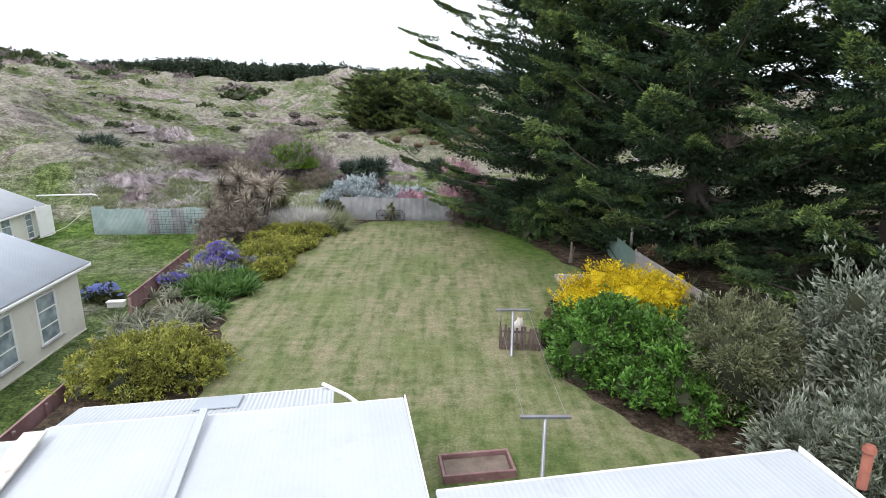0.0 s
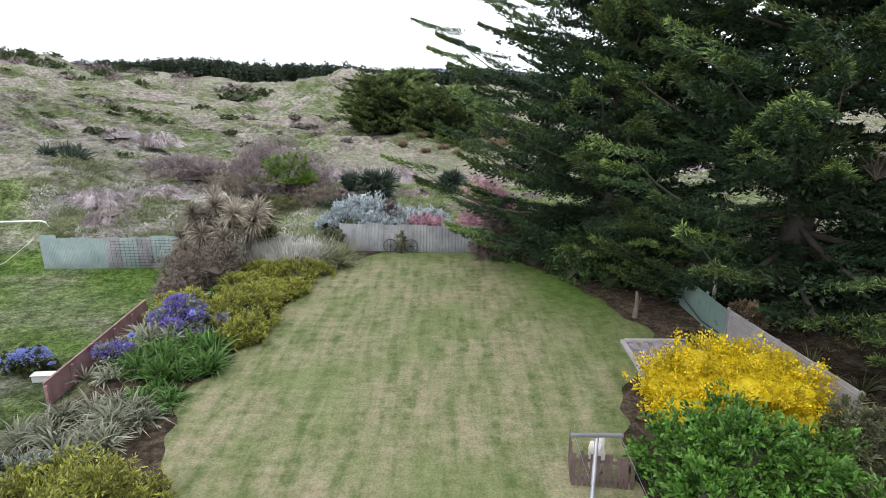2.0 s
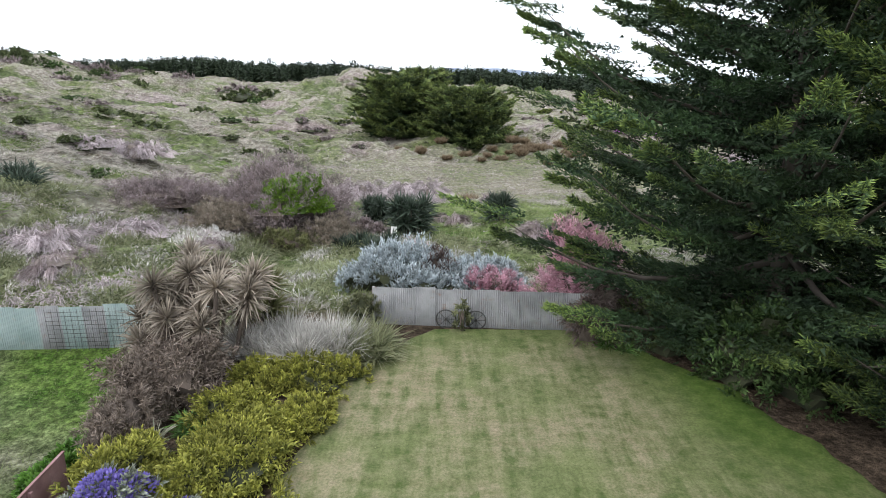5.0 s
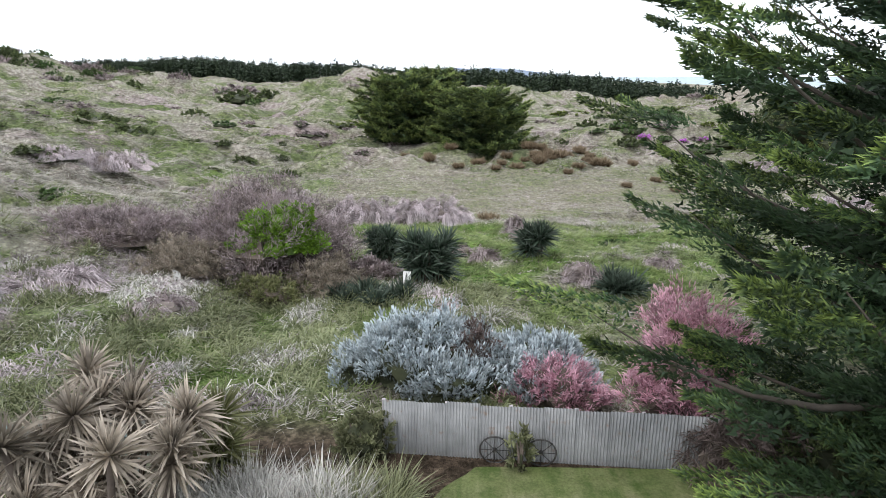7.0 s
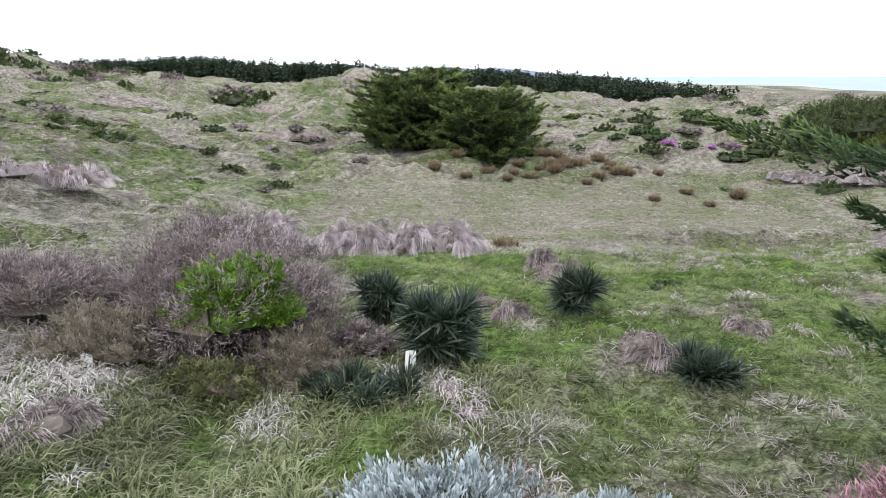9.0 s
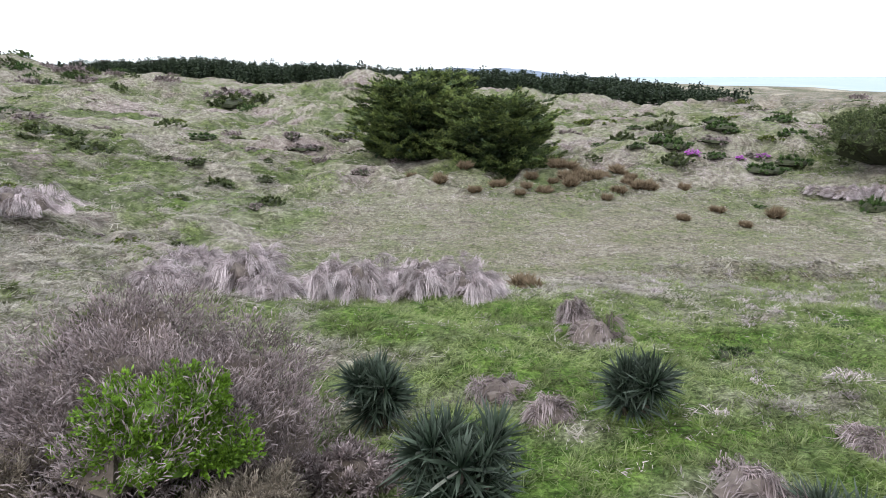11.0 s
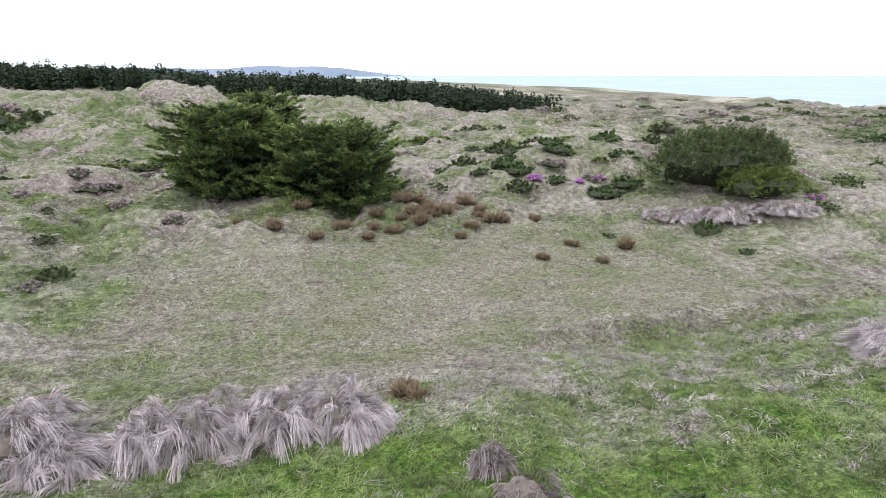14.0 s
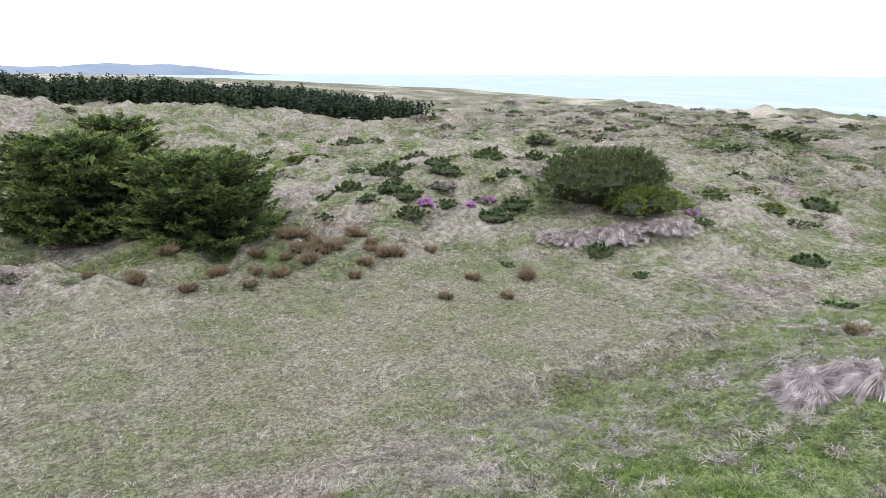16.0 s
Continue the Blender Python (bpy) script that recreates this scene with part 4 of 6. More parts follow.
shrub("shrub", "brown leafless bush by the border fence", (-12.1, 31.0), (1.0, 1.3, 1.1), M_BROWN, 8000, 0.2, 0.025, 14, 0.4, 0.4, 0.8, seed=448, inner=TWIG)
# neighbour's side
shrub("shrub", "blue flowering bush on the neighbour's lawn", (-15.9, 27.0), (1.0, 0.9, 0.9), M_SCRUB, 2600, 0.16, 0.06, 10, 0.42, 0.4, 0.6, seed=55, flowers=(M_PALEBLUE, 2200, 0.12, 0.07, 0.3))
shrub("shrub", "leafy green weeds along the board fence", (-13.9, 30.6), (0.7, 2.2, 0.7), M_GREEN, 5000, 0.18, 0.08, 14, 0.4, 0.3, 0.7, seed=56)
clump("flax", "grey strap-leaved clump at the border end", (-11.6, 30.2), (0.8, 0.9), 10, 30, 0.7, 0.04, M_VARI, 0.3, 1.3, 0.4, seed=57)
shrub("shrub", "golden green spreading bush along the board fence", (-11.2, 28.9), (1.1, 1.7, 1.0), M_JUNIPER, 12000, 0.15, 0.045, 18, 0.36, 0.5, 0.5, seed=58)

# behind the back fence
shrub("silver_bush", "silver-leaved bush spreading over the back fence", (-5.8, 42.2), (3.1, 2.5, 1.8), M_SILVER, 30000, 0.2, 0.06, 60, 0.32, 1.3, 0.3, seed=61, group="silver bushes")
shrub("silver_bush", "silver-leaved bush beside the pink blossom", (-2.3, 42.0), (2.2, 2.1, 1.4), M_SILVER, 19000, 0.2, 0.06, 44, 0.34, 1.3, 0.3, seed=62, group="silver bushes")
shrub("tamarisk", "pink flowering tamarisk leaning over the fence", (1.3, 40.2), (1.9, 1.6, 4.0), M_PINK, 20000, 0.22, 0.035, 44, 0.27, 0.9, 0.35, 0.15, seed=63, inner=TWIG, core=0.45)
shrub("tamarisk", "low pink blossom among silver leaves", (-1.9, 40.6), (1.7, 0.9, 1.5), M_PINK, 8000, 0.2, 0.035, 24, 0.36, 0.9, 0.35, 0.1, seed=64, inner=TWIG)
shrub("shrub", "tangle of bare brown drooping twigs over the fence", (1.9, 37.4), (1.7, 1.1, 2.1), M_TANGLE, 16000, 0.34, 0.03, 18, 0.42, -0.5, 0.6, 0.3, seed=65, inner=TWIG)
shrub("shrub", "dark leafy thicket under the macrocarpa limbs", (6.2, 34.6), (2.4, 2.6, 2.4), M_LEAFY, 14000, 0.2, 0.08, 20, 0.4, 0.3, 0.7, seed=68)
shrub("shrub", "dark leafy shrub under the macrocarpa", (3.4, 36.8), (1.7, 1.2, 2.3), M_SCRUB, 9000, 0.16, 0.06, 16, 0.42, 0.3, 0.6, seed=66)
clump("flax", "dark green strap-leaved clump at the lawn edge", (1.9, 36.3), (0.7, 0.5), 8, 34, 0.7, 0.05, M_AGA, 0.4, 1.4, 0.5, seed=67)
shrub("dead_brush_mound", "great mound of purple-brown leafless brush in the dunes", (-14.4, 53.6), (5.2, 4.6, 4.4), M_PURPLE, 80000, 0.24, 0.03, 60, 0.27, 0.8, 0.45, seed=71, inner=TWIG)
shrub("dead_brush_mound", "lower grey-purple brush spreading beside the mound", (-20.9, 52.6), (4.3, 2.7, 1.5), M_PURPLE, 26000, 0.24, 0.028, 34, 0.36, 0.7, 0.45, seed=72, inner=TWIG)
shrub("shrub", "lime green bush growing out of the brown mound", (-12.7, 51.6), (2.0, 1.5, 1.9), M_LIME, 26000, 0.13, 0.06, 24, 0.42, 0.4, 0.6, seed=73, inner=M_LIME, core=0.8, base_z=1.5)
shrub("shrub", "yellow-olive bush on top of the brown mound", (-16.2, 55.4), (1.5, 1.2, 1.5), M_OLIVE, 5000, 0.16, 0.06, 12, 0.4, 0.4, 0.6, seed=70, base_z=2.3)
shrub("shrub", "brown twiggy growth at the front of the brush mound", (-16.6, 50.3), (2.2, 1.3, 2.0), M_CABB, 16000, 0.2, 0.026, 18, 0.38, 0.7, 0.5, seed=693, inner=M_CABB)
shrub("shrub", "buff brown twiggy growth beside the flax", (-10.6, 51.0), (1.7, 1.3, 1.7), M_CABB, 14000, 0.2, 0.026, 16, 0.38, 0.7, 0.5, seed=694, inner=M_CABB)
shrub("shrub", "yellow-olive twiggy patch at the foot of the brown mound", (-12.8, 49.6), (1.9, 1.1, 1.3), M_CABBG, 7000, 0.2, 0.04, 12, 0.4, 0.4, 0.7, seed=69, inner=TWIG)
clump("flax", "dark green flax bush in the hollow", (-8.6, 56.6), (0.65, 0.6), 26, 56, 1.0, 0.075, M_FLAX, -0.5, 1.5, 0.1, "plant", "dark flax bushes", 74, None, 1.5, -0.1)
clump("flax", "large dark green flax bush in the hollow", (-6.0, 51.9), (0.95, 0.9), 40, 56, 1.05, 0.08, M_FLAX, -0.5, 1.5, 0.1, "plant", "dark flax bushes", 75, None, 1.9, -0.1)
clump("flax", "round dark green flax bush in green grass", (-0.6, 56.7), (0.6, 0.55), 24, 56, 1.0, 0.075, M_FLAX, -0.5, 1.5, 0.08, "plant", "dark flax bushes", 76, None, 1.3, -0.1)
clump("flax", "dark green flax bush near the pink blossom", (2.7, 51.6), (0.8, 0.7), 10, 70, 1.35, 0.07, M_FLAX, 0.3, 1.5, 0.3, "plant", "dark flax bushes", 77)
clump("flax", "dark green flax at the foot of the brush mound", (-8.4, 49.6), (1.7, 0.7), 16, 44, 1.25, 0.06, M_FLAX, 0.5, 1.45, 0.3, "plant", "dark flax bushes", 78)
shrub("shrub", "dead brown patch inside the silver bush", (-4.2, 42.0), (1.0, 0.8, 2.2), M_TANGLE, 5000, 0.18, 0.035, 12, 0.4, 0.5, 0.7, seed=691, inner=TWIG)
shrub("shrub", "dry buff brush at the foot of the flax", (-8.9, 53.2), (1.3, 1.1, 1.1), M_PURPLE, 6000, 0.26, 0.04, 14, 0.38, 0.6, 0.6, seed=692, inner=TWIG)
clump("flax", "dark spiky flax on the dune slope", (-28.2, 50.6), (1.6, 1.2), 14, 60, 1.5, 0.07, M_FLAX, 0.2, 1.45, 0.35, "plant", "dark flax bushes", 79)

# ---- fences, houses and garden fittings ----
def corrugated(width, hgt, pitch=0.076, depth=0.018, seg=6, thick=0.004, ragged=0.0, rng=None):
    """One upright sheet of corrugated iron, x along it, base at z 0."""
    n = int(width / pitch * seg) + 1
    x = np.linspace(0, width, n)
    y = depth * np.sin(2 * np.pi * x / pitch)
    top = hgt + (ragged * rng.normal() if rng is not None else 0)
    V = np.concatenate([np.stack([x, y, np.zeros(n)], 1), np.stack([x, y, np.full(n, top)], 1), np.stack([x, y + thick, np.zeros(n)], 1), np.stack([x, y + thick, np.full(n, top)], 1)])
    i = np.arange(n - 1)
    F = np.concatenate([np.stack([i, i + 1, n + i + 1, n + i], 1), np.stack([2 * n + i + 1, 2 * n + i, 3 * n + i, 3 * n + i + 1], 1), np.stack([n + i, n + i + 1, 3 * n + i + 1, 3 * n + i], 1)])
    return mesh_np("sheet", V, F)


def iron_fence(name, label, a, b, hgt, mats, sheet=0.78, ragged=0.05, seed=1, rail_mat=GREYWOOD):
    """Sheets of corrugated iron nailed to posts and rails from a to b."""
    rng = np.random.default_rng(seed)
    a, b = Vector((*a, hz(*a))), Vector((*b, hz(*b)))
    d = b - a
    ln = d.xy.length
    rz = math.degrees(math.atan2(d.y, d.x))
    ob = thing(name, label, "fence", (a.x, a.y, 0), rz)
    n = max(1, round(ln / sheet))
    for i in range(n):
        x, y = a.x + d.x * i / n, a.y + d.y * i / n
        sh = put("sheet", corrugated(ln / n + 0.03, hgt, ragged=ragged, rng=rng), mats[int(rng.integers(len(mats)))], ob)
        sh.location = (ln * i / n, 0.004 * (i % 2), hz(x, y) - 0.04)
        sh.rotation_euler = (0, rng.normal(0, 0.006), 0)
        for zz in (0.3, hgt - 0.3):
            r = part("rail", box_bm(ln / n, 0.045, 0.09, 0.0, (ln / n / 2, 0, 0)), rail_mat, ob)
            r.location = (ln * i / n, 0.05, hz(x, y) + zz)
    for i in range(n // 2 + 1):
        s = min(1.0, i * 2 / n)
        x, y = a.x + d.x * s, a.y + d.y * s
        post = part("post", box_bm(0.09, 0.09, hgt + 0.1, 0.008), rail_mat, ob)
        post.location = (ln * s, 0.085, hz(x, y) - 0.15)
    return ob


iron_fence("back_fence", "weathered grey corrugated iron fence at the lawn end", (-6.6, 38.35), (3.4, 37.5), 1.5, [GALV], 0.8, 0.03, 2)
iron_fence("side_fence", "faded green corrugated iron fence beside the neighbour's lawn", (-22.2, 37.6), (-12.6, 38.4), 1.75, [GREENIRON, GREENIRON, GALV], 0.8, 0.06, 3)


def sheet_fence(a, b, hgt, mat, name, label, boards):
    """A fence of flat sheets or horizontal battens on posts."""
    rng = np.random.default_rng(8)
    a, b = Vector((*a, 0)), Vector((*b, 0))
    d = b - a
    ln = d.length
    ob = thing(name, label, "fence", (a.x, a.y, 0), math.degrees(math.atan2(d.y, d.x)))
    z = hz(a.x, a.y)
    if boards:
        for i in range(boards):
            r = part("batten", box_bm(ln, 0.02, hgt / boards * 0.88, 0.003, (ln / 2, 0, 0)), mat, ob)
            r.location = (0, rng.normal(0, 0.002), z + 0.05 + hgt * i / boards)
    else:
        n = round(ln / 1.2)
        for i in range(n):
            r = part("sheet", box_bm(ln / n - 0.006, 0.012, hgt + rng.normal(0, 0.03), 0.002, (ln / n / 2, 0, 0)), mat, ob)
            r.location = (ln * i / n, rng.normal(0, 0.004), z)
    for i in range(int(ln / 1.6) + 1):
        p = part("post", box_bm(0.08, 0.08, hgt + 0.12, 0.008), GREYWOOD, ob)
        p.location = (min(1.6 * i, ln - 0.05), -0.06, z - 0.1)
    return ob


sheet_fence((8.75, 26.7), (8.5, 32.6), 1.3, SHEETGREEN, "boundary_fence", "pale green sheet fence under the macrocarpas", 0)
sheet_fence((9.6, 21.0), (8.8, 26.6), 1.25, GREYWOOD, "batten_fence", "pale grey horizontal batten fence behind the yellow shrub", 13)

# garden hose lying along the fence foot
V, T, tip = tube([(8.62, 26.9, 0.35), (8.56, 28.2, 0.25), (8.5, 29.6, 0.5), (8.48, 30.8, 0.75)], [0.02] * 4, 6)
hose = tagged(put("garden_hose", mesh_np("garden_hose", V, T), DARKMETAL), "black garden hose hung along the green fence", "hose")

# wire trellis on the green fence
trellis = thing("wire_trellis", "dark wire mesh fixed to the green iron fence", "trellis", (-18.6, 37.72, hz(-18.6, 37.8)), 4.7)
for i in range(9):
    V, T, tip = tube([(0, 0, 0.2 + 0.17 * i), (5.4, 0, 0.2 + 0.17 * i)], [0.008, 0.008], 5)
    put("wire", mesh_np("wire", V, T), DARKMETAL, trellis)
for i in range(24):
    V, T, tip = tube([(0.23 * i, 0.012, 0.0), (0.23 * i, 0.012, 1.68)], [0.008, 0.008], 5)
    put("wire", mesh_np("wire", V, T), DARKMETAL, trellis)

# board fences on the neighbour's boundary
def board_fence(a, b, hgt, label, seed):
    rng = np.random.default_rng(seed)
    a, b = Vector((*a, 0)), Vector((*b, 0))
    d = b - a
    ln = d.length
    z = hz((a.x + b.x) / 2 - 1.0, (a.y + b.y) / 2)
    ob = thing("board_fence", label, "fence", (a.x, a.y, z - 0.05), math.degrees(math.atan2(d.y, d.x)), "red board fences")
    n = round(ln / 1.5)
    for i in range(n):
        for k in range(3):
            p = part("board", box_bm(ln / n - 0.01, 0.03, hgt / 3 - 0.012, 0.004, (ln / n / 2, 0, 0)), REDWOOD, ob)
            p.location = (ln * i / n, rng.normal(0, 0.006), 0.03 + k * hgt / 3)
        q = part("post", box_bm(0.09, 0.09, hgt + 0.08, 0.008), REDWOOD, ob)
        q.location = (ln * i / n, -0.065, -0.1)
    c = part("cap_rail", box_bm(ln, 0.07, 0.035, 0.005, (ln / 2, 0, 0)), REDWOOD, ob)
    c.location = (0, -0.01, hgt + 0.035)
    return ob


board_fence((-12.45, 22.6), (-12.75, 29.4), 1.85, "weathered red board fence holding up the border", 1)
board_fence((-11.1, 11.0), (-11.2, 16.6), 1.5, "dark red board fence beside the juniper", 2)


def sash_window(parent, loc, w, h, rz, panes=2, name="window"):
    """A white-framed window: casing, sill, mullions and panes."""
    e = new(name)
    e.parent = parent
    e.matrix_basis = pose(*loc, 0, 0, rz)
    t = 0.07
    for nm, sx, sz, cx, cz in (("frame", w, t, 0, h - t), ("frame", w, t, 0, 0), ("frame", t, h - 2 * t, -w / 2 + t / 2, t), ("frame", t, h - 2 * t, w / 2 - t / 2, t)):
        part(nm, box_bm(sx, 0.08, sz, 0.006, (cx, 0, cz)), WHITE, e)
    part("sill", box_bm(w + 0.14, 0.14, 0.05, 0.008, (0, -0.03, -0.05)), GREYWOOD, e)
    for i in range(1, panes):
        part("mullion", box_bm(w - 2 * t, 0.05, 0.04, 0.004, (0, 0, h * i / panes - 0.02)), WHITE, e)
    for i in range(panes):
        z0, z1 = max(t, h * i / panes + 0.02 * (i > 0)), min(h - t, h * (i + 1) / panes - 0.02 * (i < panes - 1))
        part("pane", box_bm(w - 2 * t, 0.012, z1 - z0, 0, (0, 0.012, z0)), GLASS, e)
    return e


def gable_house(name, label, x0, x1, y0, y1, base, eave, rise, roof_mat, wins, seed=1, over=0.4):
    """A weatherboard house, ridge along y, with corrugated roof sheets, gutters and windows on its +x wall."""
    ob = thing(name, label, "house", (x1, y1, base))
    w, ln, h = x1 - x0, y1 - y0, eave - base
    bm = bmesh.new()
    prof = [(0, -0.3), (0, h), (-w / 2, h + rise - 0.05), (-w, h), (-w, -0.3)]
    f0 = [bm.verts.new((x, 0, z)) for x, z in prof]
    f1 = [bm.verts.new((x, -ln, z)) for x, z in prof]
    bm.faces.new(f0), bm.faces.new(f1[::-1])
    for i in range(5):
        bm.faces.new((f0[i], f1[i], f1[(i + 1) % 5], f0[(i + 1) % 5]))
    bmesh.ops.recalc_face_normals(bm, faces=bm.faces[:])
    part("wall", bm, CREAM, ob)
    part("foundation", box_bm(0.06, ln, 0.35, 0.01, (0.02, -ln / 2, -0.2)), SANDSTONE, ob)
    slope = math.atan2(rise, w / 2)
    run = math.hypot(rise, w / 2) + over
    for sgn in (1, -1):
        n = int((ln + 2 * over) / 0.8)
        for i in range(n):
            me = corrugated((ln + 2 * over) / n + 0.02, run, thick=0.006)
            sh = put("roof_sheet", me, roof_mat, ob)
            m = Matrix.Translation((-w / 2, over - (ln + 2 * over) * (i if sgn > 0 else i + 1) / n, h + rise + 0.03 + 0.002 * (i % 2)))
            sh.matrix_basis = m @ Matrix.Rotation(radians(-90 if sgn > 0 else 90), 4, "Z") @ Matrix.Rotation(-(math.pi / 2 + slope), 4, "X")
    part("ridge_cap", box_bm(0.3, ln + 2 * over, 0.05, 0.015, (-w / 2, -ln / 2, h + rise + 0.04)), roof_mat, ob)
    ex = over * math.cos(slope)
    part("gutter", box_bm(0.12, ln + 2 * over, 0.11, 0.02, (ex - 0.02, -ln / 2, h - over * math.sin(slope) - 0.13)), WHITE, ob)
    part("fascia", box_bm(0.03, ln + 2 * over - 0.02, 0.16, 0.005, (ex - 0.12, -ln / 2, h - over * math.sin(slope) - 0.14)), WHITE, ob)
    for sgn in (1, -1):
        bg_ = box_bm(run, 0.04, 0.18, 0.006, (run / 2, 0, 0))
        b = part("barge_board", bg_, WHITE, ob)
        b.matrix_basis = Matrix.Translation((-w / 2, over - 0.03, h + rise - 0.16)) @ Matrix.Rotation(slope if sgn > 0 else math.pi - slope, 4, "Y") @ Matrix.Translation((0, 0, 0 if sgn > 0 else -0.18))
    for yy, zz, ww, hh, pn in wins:
        sash_window(ob, (0.015, yy - y1, zz - base), ww, hh, 90, pn)
    return ob


gable_house("neighbour_house", "cream weatherboard house with a pale grey iron roof", -22.0, -15.0, 8.0, 23.7, -1.35, 1.7, 1.28, ROOF2,
            [(21.5, -0.75, 1.2, 1.9, 3), (18.95, -0.75, 1.4, 1.9, 3), (14.9, -0.75, 1.4, 1.9, 3)])
gable_house("neighbour_house", "white weatherboard house with a white iron roof", -32.5, -25.6, 26.0, 37.6, -1.4, 1.25, 1.3, ROOF,
            [(36.6, -0.75, 0.7, 1.6, 4), (34.6, -0.2, 0.9, 1.3, 2), (33.4, -0.2, 0.9, 1.3, 2), (31.9, -0.2, 0.9, 1.3, 2)])

# open white door panel and the rail with a rope at the far house
door = thing("door_panel", "plain white door panel standing open beside the house", "door", (-24.9, 37.2, hz(-24.9, 37.2)), 65)
part("leaf", box_bm(0.9, 0.05, 1.95, 0.01), WHITE, door)
part("door_frame", box_bm(0.08, 0.09, 2.0, 0.01, (-0.5, 0, 0)), WHITE, door)
rail = thing("washing_rail", "white painted pipe rail with a hanging rope", "rail", (-24.1, 37.4, hz(-24.1, 37.4)), 3)
V, T, tip = tube([(-1.2, 0, 2.55), (2.2, 0, 2.6), (2.45, 0, 2.52), (2.6, -0.05, 2.3)], [0.045] * 4, 8)
put("pipe", mesh_np("pipe", V, T), WHITE, rail)
V, T, tip = tube([(2.2, 0, 2.55), (2.0, -0.8, 1.7), (1.4, -2.0, 1.0), (0.4, -3.2, 0.6)], [0.015] * 4, 6)
put("rope", mesh_np("rope", V, T), SANDSTONE, rail)

# own house: white iron roofs
own = thing("own_house", "low house with several white iron roofs", "house", (-0.85, 11.76, 0), 10)


def roof_slab(u0, u1, v0, v1, zf, zb, mat=ROOF, n=None):
    """A roof plane of corrugated sheets, front edge at v1, with a barge trim."""
    run = math.hypot(v1 - v0, zb - zf)
    n = n or max(1, round((u1 - u0) / 0.8))
    for i in range(n):
        sh = put("roof_sheet", corrugated((u1 - u0) / n + 0.02, run, pitch=0.1, depth=0.012 if u1 < 0 and v1 > 1 else 0.002, thick=0.006), mat, own)
        sh.matrix_basis = Matrix.Translation((u1 - (u1 - u0) * i / n, v1, zf)) @ Matrix.Rotation(math.pi, 4, "Z") @ Matrix.Rotation(-math.atan2(v1 - v0, zb - zf), 4, "X")
    g = part("gutter", box_bm(u1 - u0, 0.1, 0.1, 0.02, ((u0 + u1) / 2, v1 + 0.06, zf - 0.13)), WHITE, own)
    part("wall", box_bm(u1 - u0 - 0.5, v1 - v0 - 0.45, zf - 0.12, 0.01, ((u0 + u1) / 2, (v0 + v1) / 2 - 0.1, 0)), CREAM, own)


roof_slab(-4.05, 0.0, -7.0, 0.0, 2.3, 2.55)
roof_slab(0.2, 6.95, -9.0, -3.15, 2.3, 2.5)
roof_slab(-9.4, -7.1, -7.0, -0.3, 2.28, 2.45)
roof_slab(-7.1, -4.12, -7.0, 0.14, 2.26, 2.45)
roof_slab(-7.05, -1.5, 0.12, 1.5, 1.9, 2.22)
part("skylight", box_bm(0.95, 0.9, 0.03, 0.005, (0, 0, 0)), ROOF2, own, "grey translucent roof sheet").matrix_basis = Matrix.Translation((-4.0, 0.95, 2.045)) @ Matrix.Rotation(radians(-13), 4, "X")
part("flashing", box_bm(0.42, 6.4, 0.05, 0.01, (-7.1, -3.5, 2.42)), SANDSTONE, own, "stained pale roof flashing")
part("flashing", box_bm(0.16, 6.9, 0.05, 0.01, (-4.08, -3.45, 2.44)), ROOF, own)
V, T, tip = tube([(-1.75, 1.55, 1.98), (-1.2, 0.9, 1.98), (-0.75, 0.12, 1.98)], [0.05] * 3, 8)
put("downpipe", mesh_np("downpipe", V, T), WHITE, own)
for k in range(2):
    bm = box_bm(0.03, 6.9 if k == 0 else 5.8, 0.14, 0.004)
    part("barge_board", bm, WHITE, own).location = ((0.02, -3.5, 2.28) if k == 0 else (6.99, -6.1, 2.28))
flue = thing("roof_flue", "rust red metal flue on the white roof", "flue", (7.12, 8.85, 2.36), 10)
V, T, tip = tube([(0, 0, -0.1), (0, 0, 0.62)], [0.085, 0.085], 14)
put("pipe", mesh_np("pipe", V, T), REDPIPE, flue)
V, T, tip = tube([(0, 0, 0.6), (0, 0, 0.66), (0, 0, 0.72)], [0.11, 0.11, 0.07], 14)
put("cowl", mesh_np("cowl", V, T), REDPIPE, flue)

# clothesline
line = thing("clothesline", "two grey T-shaped clothesline posts with wires", "clothesline", (2.27, 18.4, 0))


def t_post(y, h, half):
    V, T, tip = tube([(0, y, -0.3), (0, y, h)], [0.05, 0.045], 10)
    put("post", mesh_np("post", V, T), STEEL, line)
    part("crossbar", box_bm(half * 2, 0.09, 0.07, 0.008, (0, y, h - 0.03)), STEEL, line)


t_post(0.0, 1.7, 0.56)
t_post(-6.45, 1.72, 0.56)
for xw in (-0.48, 0.48):
    pts = [(xw, -6.45 * s, 1.72 - 0.1 * math.sin(math.pi * s)) for s in np.linspace(0, 1, 9)]
    V, T, tip = tube(pts, [0.005] * 9, 5)
    put("wire", mesh_np("wire", V, T), STEEL, line)

